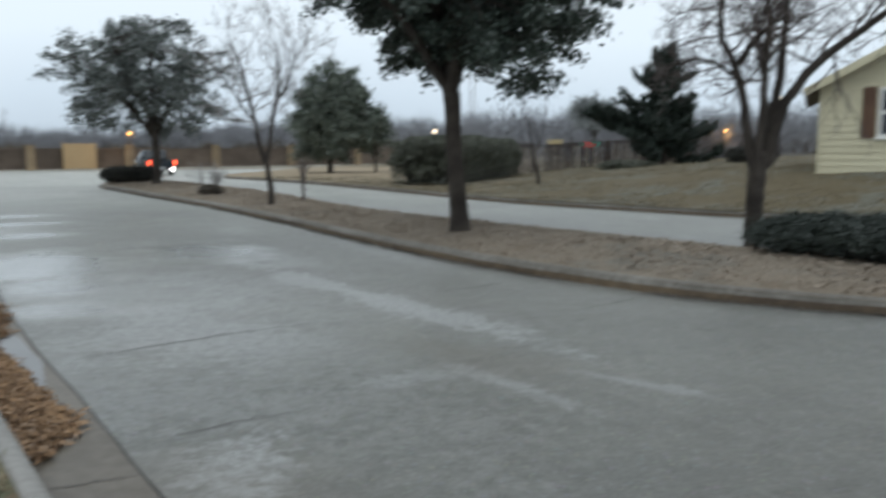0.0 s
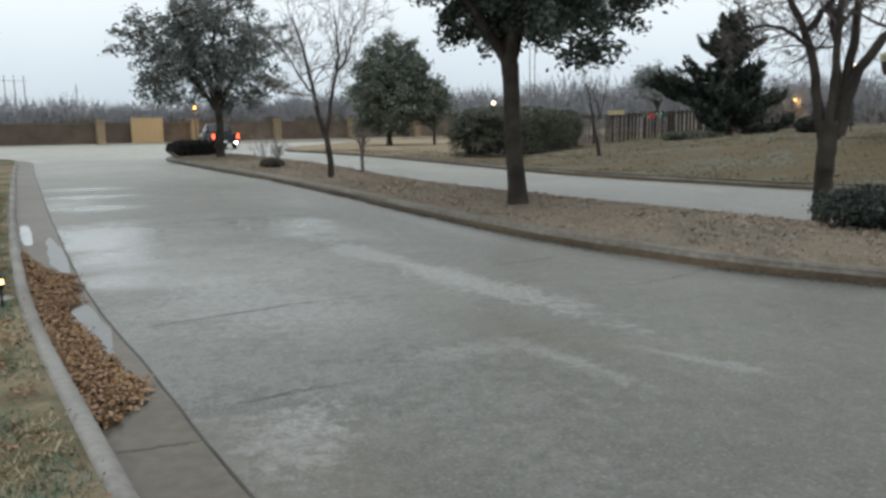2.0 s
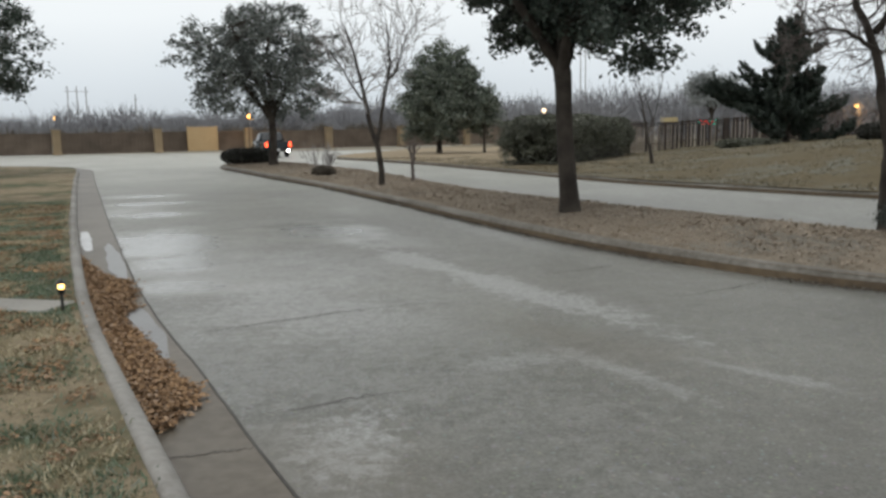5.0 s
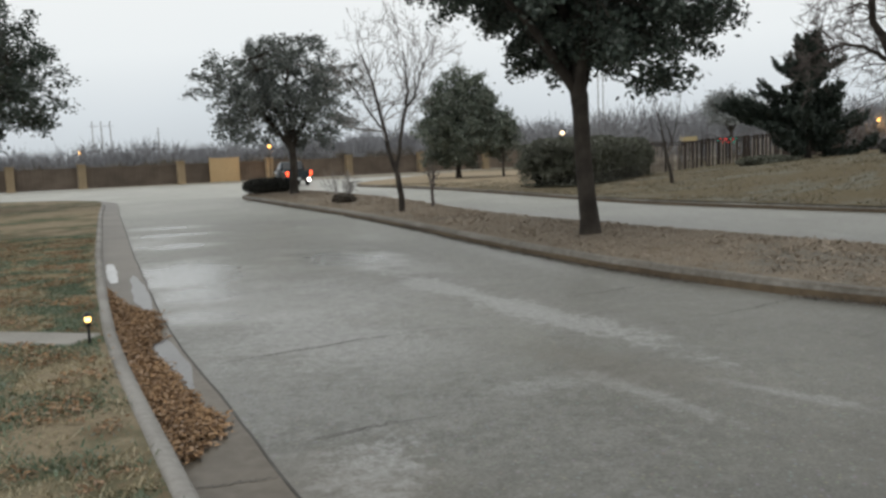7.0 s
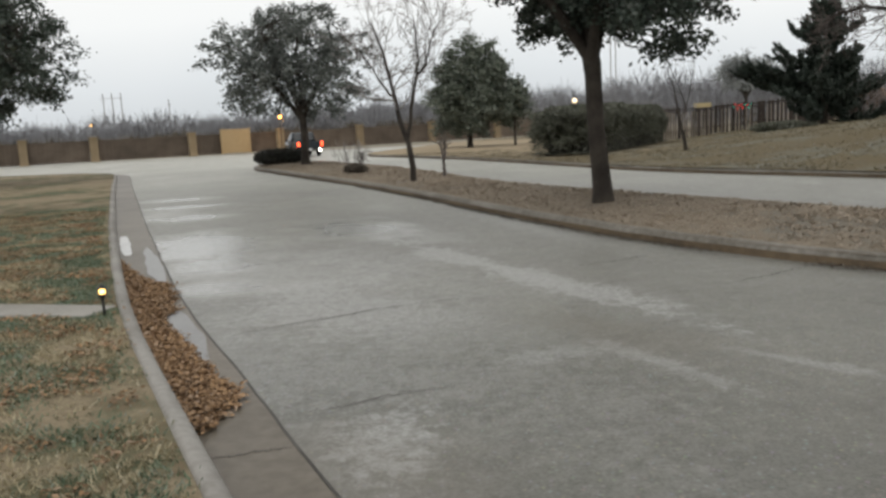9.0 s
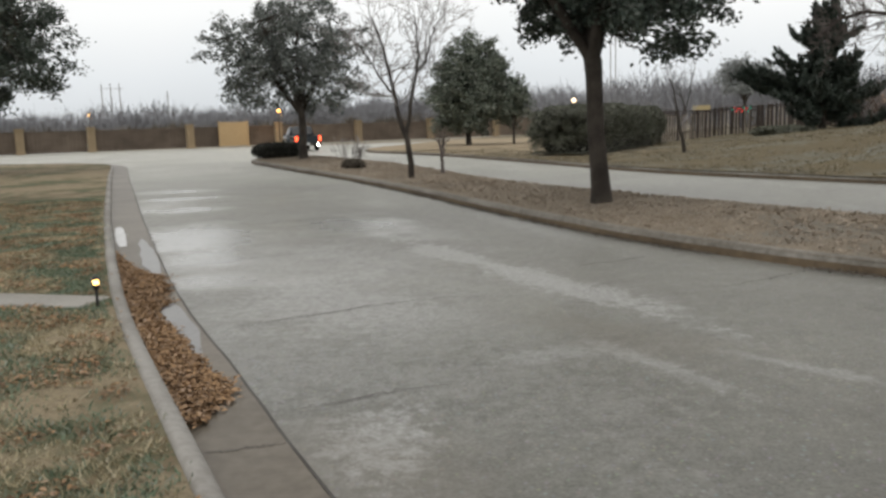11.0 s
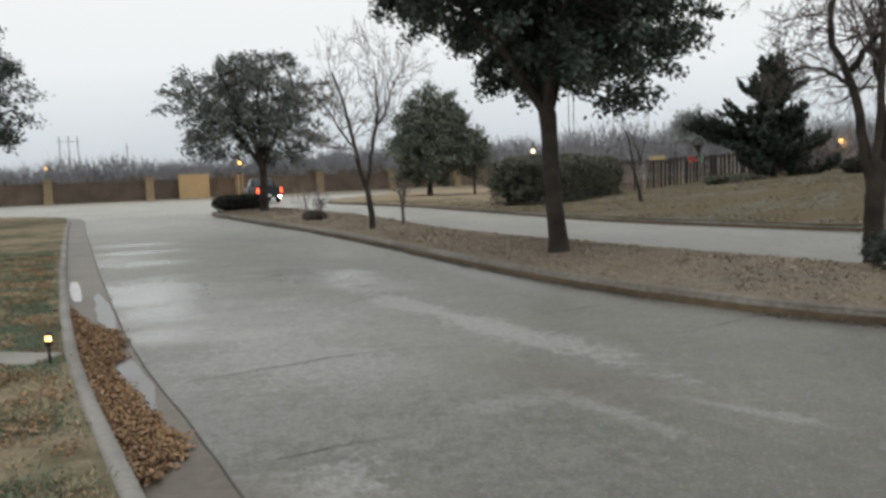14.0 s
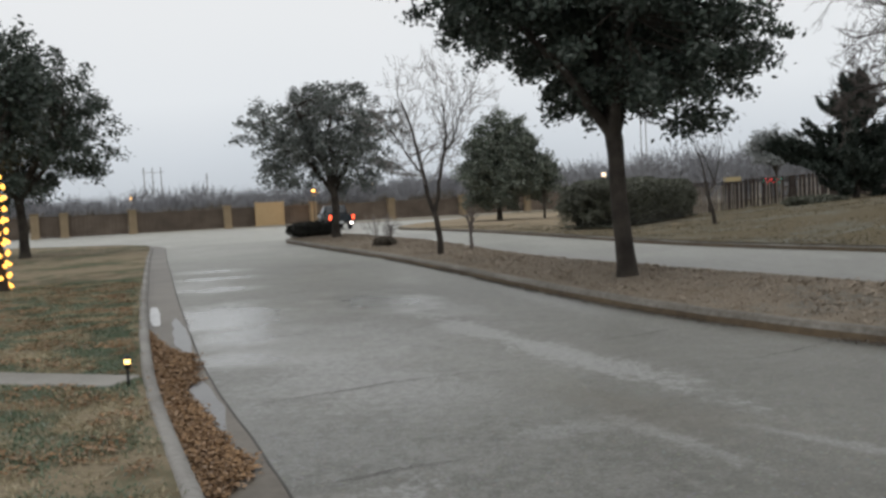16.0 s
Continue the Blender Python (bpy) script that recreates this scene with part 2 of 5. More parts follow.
BARK_PALE = simple("grey_bark", (0.04, 0.034, 0.03), (0.12, 0.105, 0.092), 0.9, 10, 0.6, 0.015)
TWIG = simple("bare_twig", (0.075, 0.062, 0.058), (0.17, 0.145, 0.135), 0.9, 12, 0.3)
TWIG_FROST = simple("frosted_twig", (0.17, 0.158, 0.152), (0.32, 0.305, 0.297), 0.9, 12, 0.3)
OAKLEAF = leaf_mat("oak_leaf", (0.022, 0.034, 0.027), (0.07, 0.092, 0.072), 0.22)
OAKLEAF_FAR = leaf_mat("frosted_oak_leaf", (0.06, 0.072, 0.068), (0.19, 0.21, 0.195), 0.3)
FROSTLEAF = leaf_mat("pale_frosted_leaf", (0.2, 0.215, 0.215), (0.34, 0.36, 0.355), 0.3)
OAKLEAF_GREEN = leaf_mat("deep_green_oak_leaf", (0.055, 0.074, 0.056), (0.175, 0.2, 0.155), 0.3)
CEDAR = leaf_mat("cedar_needles", (0.016, 0.026, 0.02), (0.045, 0.062, 0.048), 0.12)
HEDGE = leaf_mat("hedge_leaf", (0.046, 0.05, 0.036), (0.125, 0.132, 0.095), 0.3)
ROSEMARY = leaf_mat("spreading_shrub_leaf", (0.016, 0.022, 0.018), (0.05, 0.062, 0.05), 0.2)
BOX = leaf_mat("low_bush_leaf", (0.014, 0.016, 0.012), (0.05, 0.05, 0.042), 0.1)
# Near-black fill behind the foliage; its colour gives the shade between leaves.
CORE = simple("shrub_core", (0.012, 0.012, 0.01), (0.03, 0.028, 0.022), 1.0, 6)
BLADE_FROST = leaf_mat("frosted_blade", (0.105, 0.088, 0.048), (0.185, 0.162, 0.105), 0.6, 0.85)
LITTER = leaf_mat("faded_leaf_litter", (0.2, 0.16, 0.12), (0.36, 0.3, 0.235), 0.3, 0.85)
DEADLEAF = leaf_mat("fallen_oak_leaf", (0.095, 0.052, 0.027), (0.42, 0.265, 0.14), 0.35, 0.75)
BLADE = leaf_mat("grass_blade", (0.24, 0.2, 0.115), (0.5, 0.44, 0.3), 0.25, 0.8)
BLADE_GREEN = leaf_mat("green_grass_blade", (0.075, 0.115, 0.068), (0.21, 0.265, 0.18), 0.5, 0.8)
# Pale bluish twigs: the haze over distant woods is mixed into this colour.
BRUSH = leaf_mat("hazed_brush_stems", (0.14, 0.142, 0.155), (0.27, 0.275, 0.295), 0.2, 0.95)
BRUSH_LOW = leaf_mat("low_brush", (0.065, 0.055, 0.045), (0.16, 0.137, 0.11), 0.1, 0.95)
STONE = simple("tan_pillar_stone", (0.22, 0.165, 0.1), (0.34, 0.265, 0.17), 0.85, 3.0, 0.4, 0.02, vary=0.12)
TANPANEL = simple("tan_painted_panel", (0.42, 0.3, 0.16), (0.5, 0.37, 0.21), 0.75, 1.0, 0.1)
FENCE_WOOD = simple("brown_fence_board", (0.085, 0.066, 0.051), (0.16, 0.125, 0.097), 0.85, 3.0, 0.3, vary=0.2)
PICKET_DARK = simple("dark_picket", (0.028, 0.021, 0.018), (0.07, 0.053, 0.045), 0.9, 5.0, 0.4, vary=0.3)
PICKET_PALE = simple("pale_gap_slat", (0.3, 0.26, 0.22), (0.46, 0.41, 0.35), 0.9, 5.0, 0.4, vary=0.25)
YELLOW = simple("yellow_board", (0.42, 0.33, 0.17), (0.55, 0.45, 0.26), 0.7, 4.0)
SIDING = simple("cream_siding", (0.52, 0.48, 0.33), (0.6, 0.56, 0.4), 0.6, 2.0, 0.1, vary=0.03)
SHUTTER = simple("brown_shutter", (0.1, 0.055, 0.035), (0.16, 0.095, 0.06), 0.7, 6.0)
WHITE = simple("white_paint", (0.68, 0.68, 0.64), (0.78, 0.77, 0.74), 0.5, 4.0, 0.05)
ROOF = simple("brown_shingle", (0.1, 0.085, 0.075), (0.18, 0.16, 0.14), 0.95, 8.0, 0.7, 0.02, vary=0.25)
TANROOF = simple("tan_shingle", (0.36, 0.27, 0.17), (0.48, 0.37, 0.25), 0.9, 6.0, 0.4, 0.02)
TRUCKPAINT = simple("dark_blue_black_paint", (0.012, 0.017, 0.024), (0.02, 0.028, 0.036), 0.22, 1.5, 0.02, spec=0.6)
GLASS = simple("dark_window_glass", (0.012, 0.014, 0.016), (0.02, 0.022, 0.025), 0.06, 1.0, 0.0, spec=0.8)
TYRE = simple("tyre_rubber", (0.012, 0.012, 0.012), (0.03, 0.03, 0.03), 0.85, 20.0)
STEEL = simple("dull_steel", (0.35, 0.36, 0.37), (0.5, 0.51, 0.52), 0.35, 10.0, 0.1, metal=0.9)
BLACK = simple("black_plastic", (0.012, 0.012, 0.012), (0.025, 0.025, 0.025), 0.45, 20.0, 0.1)
POLE = simple("weathered_pole", (0.2, 0.19, 0.19), (0.32, 0.31, 0.31), 0.9, 2.0)
PLATE = simple("plate_white", (0.55, 0.56, 0.57), (0.65, 0.66, 0.67), 0.5, 6.0)
RED = glow("tail_lamp_red", (1.0, 0.09, 0.03), 4.0)
WHITEGLOW = glow("white_lamp", (1.0, 0.95, 0.85), 12.0)
SODIUM = glow("sodium_lamp", (1.0, 0.5, 0.13), 3.0)
GLOBE = glow("warm_globe", (1.0, 0.76, 0.52), 2.2)
BULB = glow("string_bulb", (1.0, 0.5, 0.09), 3.0)
REDBULB = glow("red_bulb", (1.0, 0.06, 0.05), 1.0)
GREENBULB = glow("green_bulb", (0.05, 0.8, 0.55), 0.5)
PATHGLOW = glow("path_lamp_glow", (1.0, 0.62, 0.2), 4.0)


# ---- building helpers ----
def thing(name, label, category, at=(0, 0, 0), turn=0.0, group="", kind=""):
    ob = new(name)
    ob.matrix_basis = pose(*at, 0, 0, turn)
    return tagged(ob, label, category, group, kind)


def link_mesh(name, me, material, parent=None, label="", smooth=False):
    if material is not None and not me.materials:
        me.materials.append(material)
    if smooth:
        me.shade_smooth()
    ob = new(name, me)
    ob.parent = parent
    if label:
        tagged(ob, label)
    return ob


def part(name, bm, material, parent=None, label="", smooth=False):
    me = bpy.data.meshes.new(name)
    bmesh.ops.recalc_face_normals(bm, faces=bm.faces)
    bm.to_mesh(me)
    bm.free()
    return link_mesh(name, me, material, parent, label, smooth)


def raw(name, verts, faces, material, parent=None, label="", smooth=False):
    me = bpy.data.meshes.new(name)
    me.from_pydata([tuple(v) for v in verts], [], [tuple(q) for q in faces])
    return link_mesh(name, me, material, parent, label, smooth)


def quads(name, v, material, parent=None, label=""):
    """Loose quads from an array of n x 4 x 3 corners."""
    n = len(v)
    me = bpy.data.meshes.new(name)
    me.vertices.add(n * 4)
    me.vertices.foreach_set("co", np.ascontiguousarray(v, np.float32).ravel())
    me.loops.add(n * 4)
    me.loops.foreach_set("vertex_index", np.arange(n * 4, dtype=np.int32))
    me.polygons.add(n)
    me.polygons.foreach_set("loop_start", np.arange(0, n * 4, 4, dtype=np.int32))
    me.update(calc_edges=True)
    return link_mesh(name, me, material, parent, label)


def box_bm(size, at=(0, 0, 0), bevel=0.0, bm=None):
    bm = bm or bmesh.new()
    r = bmesh.ops.create_cube(bm, size=1, matrix=Matrix.Translation(at) @ Matrix.Diagonal((*size, 1)))
    if bevel:
        es = list({e for v in r["verts"] for e in v.link_edges})
        bmesh.ops.bevel(bm, geom=es, offset=bevel, segments=1, affect="EDGES")
    return bm


def tube_data(paths, sides=6):
    """Tapered tubes along paths of (points, radii), as verts and faces."""
    verts, faces = [], []
    ring = np.arange(sides) * 2 * np.pi / sides
    for pts, rad in paths:
        pts = np.asarray(pts, float)
        k = len(pts)
        if k < 2:
            continue
        d = np.gradient(pts, axis=0)
        d /= np.linalg.norm(d, axis=1)[:, None] + 1e-9
        ref = np.array([0, 0, 1.0]) if abs(d[0][2]) < 0.8 else np.array([1.0, 0, 0])
        u = np.cross(d, ref)
        u /= np.linalg.norm(u, axis=1)[:, None] + 1e-9
        w = np.cross(d, u)
        r = np.asarray(rad, float)[:, None, None]
        p = pts[:, None] + r * (np.cos(ring)[None, :, None] * u[:, None] + np.sin(ring)[None, :, None] * w[:, None])
        b = len(verts)
        verts.extend(p.reshape(-1, 3))
        for i in range(k - 1):
            for j in range(sides):
                a, c = b + i * sides + j, b + i * sides + (j + 1) % sides
                faces.append((a, c, c + sides, a + sides))
        faces.append(tuple(b + (k - 1) * sides + j for j in range(sides)))
    return verts, faces


def leaves(rng, centres, size, stretch=1.9, droop=0.0):
    """Quads of about that size, turned at random, round the given centres."""
    n = len(centres)
    a = rng.normal(size=(n, 3))
    a[:, 2] = a[:, 2] * 0.7 - droop
    a /= np.linalg.norm(a, axis=1)[:, None]
    b = np.cross(a, rng.normal(size=(n, 3)))
    b /= np.linalg.norm(b, axis=1)[:, None]
    s = size * rng.uniform(0.6, 1.35, (n, 1))
    a, b = a * s * stretch / 2, b * s / 2
    c = np.asarray(centres)
    return np.stack([c - a, c + b - 0.1 * a, c + a, c - b - 0.1 * a], 1)


def along(points, n):
    """A polyline resampled to n points evenly along its length, softened."""
    p = np.asarray(points, float)
    s = np.r_[0, np.cumsum(np.linalg.norm(np.diff(p, axis=0), axis=1))]
    q = np.stack([np.interp(np.linspace(0, s[-1], n), s, p[:, i]) for i in range(p.shape[1])], 1)
    for _ in range(3):
        q[1:-1] = (q[:-2] + 2 * q[1:-1] + q[2:]) / 4
    return q


def smooth(v):
    v = min(max(v, 0.0), 1.0)
    return v * v * (3 - 2 * v)


def hill(x, y):
    """Height of the lawn beyond the second carriageway: a bank that rises towards the house."""
    d = (x - 8) * 0.9 + (y - 18.5) * 0.43
    az = math.degrees(math.atan2(x, max(y, 0.1)))
    return 0.78 * smooth(d / 8) * smooth((az - 13) / 20)


# ---- the ground ----
KERB_LEFT = along([(5.5, -9), (3.2, -4.5), (0.75, 0.0), (-0.2, 1.75), (-1.0, 3.26), (-1.61, 4.47), (-2.28, 5.73), (-3.02, 7.28), (-4.19, 9.92), (-6.09, 14.31), (-8.56, 20.2), (-11.4, 27.0), (-14.2, 33.9), (-15.8, 37.6), (-18.2, 39.6), (-23, 41.2), (-40, 46)], 120) + np.array([-0.055, -0.025])
MEDIAN_NEAR = along([(16, 1.6), (11, 3.5), (7.4, 5.2), (5.17, 6.45), (4.06, 7.3), (2.8, 9.1), (1.8, 11.1), (0.66, 13.9), (-1.05, 18.5), (-3.0, 23.2), (-5.0, 27.4), (-7.2, 32.3), (-8.9, 36.0), (-9.3, 37.4), (-9.2, 38.6), (-8.6, 39.4), (-7.4, 39.4)], 100)
MEDIAN_FAR = along([(20, 3.5), (14, 5.2), (9.4, 7.4), (7.4, 8.9), (6.05, 10.6), (4.85, 12.75), (3.6, 14.75), (2.4, 17.0), (1.32, 19.1), (0.0, 23.6), (-1.25, 27.8), (-2.9, 32.0), (-4.6, 36.0), (-5.9, 38.4), (-7.4, 39.4)], 100)
KERB_FAR = along([(30, 4), (20, 8.6), (14.5, 12.3), (11.4, 14.7), (9.3, 16.6), (8.0, 18.7), (6.3, 21.2), (4.9, 24.2), (3.4, 28.6), (1.7, 33.0), (0.1, 37.4), (-2.3, 42.0), (-4.6, 46.0), (-5.2, 48.5), (-4.6, 52), (-3, 58), (1, 70), (6, 80)], 130)

ground = raw("ground", [(-900, -300, -0.06), (900, -300, -0.06), (900, 1500, -0.06), (-900, 1500, -0.06)], [(0, 1, 2, 3)], EARTH)
tagged(ground, "dry winter earth reaching the horizon", "ground", kind="structure")

bm = bmesh.new()
for i in range(31):
    for j in range(26):
        bm.verts.new((-62 + i * 4.0, -16 + j * 3.4, 0))
bm.verts.ensure_lookup_table()
for i in range(30):
    for j in range(25):
        a = i * 26 + j
        bm.faces.new([bm.verts[k] for k in (a, a + 26, a + 27, a + 1)])
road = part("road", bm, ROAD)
tagged(road, "worn grey concrete road with damp patches, pale stains and painted sheen", "road", kind="structure")


def loft(name, edge, way, reach, steps, height, material):
    """A sheet from an edge line out along one direction, on its own relief."""
    verts, faces = [], []
    w = np.array(way) / np.linalg.norm(way)
    for p in edge:
        for k in range(steps):
            q = p + w * reach * (k / (steps - 1)) ** 2.2
            verts.append((q[0], q[1], height(q[0], q[1], k)))
    for i in range(len(edge) - 1):
        for k in range(steps - 1):
            a = i * steps + k
            faces.append((a, a + 1, a + steps + 1, a + steps))
    return raw(name, verts, faces, material, smooth=True)


def bumps(x, y, amp=0.02):
    return amp * (noise.noise((x * 0.8, y * 0.8, 3)) + 0.6 * noise.noise((x * 2.7, y * 2.7, 7)))


lawn_left = loft("lawn", KERB_LEFT + np.array([-0.085, -0.035]), (-0.96, 0.28), 70, 34, lambda x, y, k: 0.1 + (bumps(x, y) + 0.012 if k else 0), LAWN)
tagged(lawn_left, "patchy dormant lawn with green tufts beside the kerb", "lawn", kind="structure")
lawn_right = loft("lawn", KERB_FAR, (0.92, 0.4), 110, 40, lambda x, y, k: 0.14 + (hill(x, y) + bumps(x, y, 0.04) if k else 0), LAWN_FAR)
tagged(lawn_right, "frosted straw-coloured lawn rising to the house", "lawn", kind="structure")

verts, faces = [], []
for a, b in zip(MEDIAN_NEAR, MEDIAN_FAR):
    for k in range(15):
        s = k / 14
        x, y = a * (1 - s) + b * s
        verts.append((x, y, 0.13 + (0.09 * math.sin(math.pi * s) + bumps(x, y, 0.025) if 0 < k < 14 else 0)))
for i in range(len(MEDIAN_NEAR) - 1):
    for k in range(14):
        c = i * 15 + k
        faces.append((c, c + 1, c + 16, c + 15))
median = raw("median_strip", verts, faces, MULCH, smooth=True)
tagged(median, "dry brown grass median strip between two carriageways", "median strip", kind="structure")


def kerb(name, line, side, material, label, width=0.15, high=0.15, face=None):
    """A kerb swept along a line; side: +1 if the lawn lies to the left of the line's way."""
    line = along(line, len(line) * 3)
    d = np.gradient(line, axis=0)
    d /= np.linalg.norm(d, axis=1)[:, None]
    out = np.stack([-d[:, 1], d[:, 0]], 1) * side
    prof = [(-0.03, -0.04), (-0.02, high * 0.55), (0.0, high * 0.85), (0.035, high), (width - 0.03, high + 0.004), (width, high - 0.015), (width, -0.04)]
    verts, faces = [], []
    m = len(prof)
    for i, (p, o) in enumerate(zip(line, out)):
        j = 0.006 * noise.noise((p[0] * 1.3, p[1] * 1.3, 5))
        for u, z in prof:
            verts.append((p[0] + o[0] * (u + j), p[1] + o[1] * (u + j), z + (j if z > 0 else 0)))
        if i:
            for k in range(m - 1):
                a = (i - 1) * m + k
                faces.append((a, a + 1, a + m + 1, a + m))
    ob = raw(name, verts, faces, material, smooth=True)
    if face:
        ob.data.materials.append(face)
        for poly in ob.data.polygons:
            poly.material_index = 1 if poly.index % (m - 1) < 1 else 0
    return tagged(ob, label, "kerb", kind="structure")


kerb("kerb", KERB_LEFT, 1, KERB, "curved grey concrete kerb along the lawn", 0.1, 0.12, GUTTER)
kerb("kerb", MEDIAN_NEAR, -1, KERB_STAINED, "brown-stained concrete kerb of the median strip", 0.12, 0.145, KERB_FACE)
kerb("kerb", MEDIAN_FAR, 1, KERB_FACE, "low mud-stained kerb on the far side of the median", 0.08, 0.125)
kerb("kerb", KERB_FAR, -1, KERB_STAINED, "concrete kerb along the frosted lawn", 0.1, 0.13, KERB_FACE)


def strip(name, line, a, b, z, material, label, category, side=1, ragged=0.0):
    """A thin slab between two offsets of a line."""
    d = np.gradient(line, axis=0)
    d /= np.linalg.norm(d, axis=1)[:, None]
    out = np.stack([-d[:, 1], d[:, 0]], 1) * side
    verts, faces = [], []
    for i, (p, o) in enumerate(zip(line, out)):
        j = ragged * noise.noise((p[0] * 2, p[1] * 2, 1))
        e = b(p[1]) + j if callable(b) else b + j
        f = a(p[1]) + j if callable(a) else a
        for u, h in ((f, -0.05), (f, z), (e, z), (e, -0.05)):
            verts.append((*(p + o * u), h))
        if i:
            for k in range(3):
                c = (i - 1) * 4 + k
                faces.append((c, c + 1, c + 5, c + 4))
    return tagged(raw(name, verts, faces, material), label, category, kind="structure")


gutter_line = along(KERB_LEFT[:88], 260)


def pan(y):
    """Width of the gutter pan at that stretch of the kerb."""
    return -float(np.interp(y, (3.2, 5.0, 8.0, 11.0, 20.0), (0.43, 0.485, 0.485, 0.52, 0.55)))


strip("gutter", gutter_line, 0.03, pan, 0.006, GUTTER, "dirty concrete gutter pan beside the kerb", "gutter")
seam = strip("gutter_seam", gutter_line, pan, lambda y: pan(y) - 0.015, 0.009, CRACK, "dark open seam between gutter and road", "seam", ragged=0.012)


def puddle(y0, y1, near, far, seed, round_off=0.8, mat=None):
    """A thin frozen film in the gutter between two distances from the kerb, with a wavering edge."""
    rows = [q for q in along(gutter_line, 900) if y0 < q[1] < y1]
    verts, faces = [], []
    for i, q in enumerate(rows):
        d = rows[min(i + 1, len(rows) - 1)] - rows[max(i - 1, 0)]
        o = np.array([d[1], -d[0]]) / np.linalg.norm(d)
        swell = math.sin(math.pi * (i + 0.3) / len(rows)) ** round_off * (1 + 0.3 * noise.noise((q[1] * 2.3, seed, 6)))
        mid, half = (near + far) / 2, (far - near) / 2 * swell
        j = 0.045 * noise.noise((q[1] * 1.7, seed, 2))
        verts += [(*(q + o * (mid - half + j)), 0.0105), (*(q + o * (mid + half * 0.98)), 0.0105)]
        if i:
            faces.append((2 * i - 2, 2 * i - 1, 2 * i + 1, 2 * i))
    ob = raw("frozen_puddle", verts, faces, mat or WATER)
    return tagged(ob, "thin pale frozen puddle lying in the gutter", "puddle", kind="structure")


puddle(5.2, 7.2, 0.24, 0.46, 1)
puddle(8.0, 11.4, 0.3, 0.49, 2)
puddle(10.7, 13.0, 0.05, 0.19, 3, 0.12, PLATE)


def crack(points, width):
    """A ragged crack, as a narrow dark ribbon with tapering ends."""
    line = along(points, 40)
    rng = np.random.default_rng(int(abs(points[0][0]) * 100))
    line += rng.normal(0, 0.012, line.shape)
    d = np.gradient(line, axis=0)
    d /= np.linalg.norm(d, axis=1)[:, None]
    o = np.stack([-d[:, 1], d[:, 0]], 1)
    w = width * np.sin(np.linspace(0.06, np.pi - 0.06, 40))[:, None] * rng.uniform(0.5, 1.2, (40, 1))
    verts = [(*p, 0.0085) for q in zip(line - o * w, line + o * w) for p in q]
    raw("crack", verts, [(2 * i, 2 * i + 1, 2 * i + 3, 2 * i + 2) for i in range(39)], CRACK, road)


for pts, w in (
    ([(-1.86, 5.98), (-1.74, 6.14), (-1.43, 6.36), (-1.09, 6.55), (-0.7, 6.8), (0.1, 7.1)], 0.009),
    ([(-0.95, 4.26), (-0.62, 4.4), (-0.31, 4.56), (0.04, 4.66)], 0.006),
    ([(1.15, 8.35), (1.78, 8.63), (2.4, 9.05)], 0.009),
    ([(2.3, 7.1), (2.92, 7.44), (3.65, 7.95)], 0.009),
    ([(-3.6, 8.9), (-2.6, 9.4), (-1.5, 9.9)], 0.01),
    ([(-4.9, 12.4), (-3.2, 13.0), (-0.8, 14.0)], 0.012),
    ([(-6.6, 16.5), (-4.4, 17.4), (-1.4, 18.4)], 0.014),
    ([(-1.36, 3.63), (-1.2, 3.7), (-0.75, 3.84)], 0.005),
):
    crack(pts, w)

bm = box_bm((3.2, 0.42, 0.09), (0, 0, 0.0), 0.012)
slab = part("path_slab", bm, SLAB)
slab.matrix_basis = pose(-4.62, 7.08, 0.085, 0, 0, -14)
tagged(slab, "narrow weathered concrete path across the lawn", "path", kind="structure")


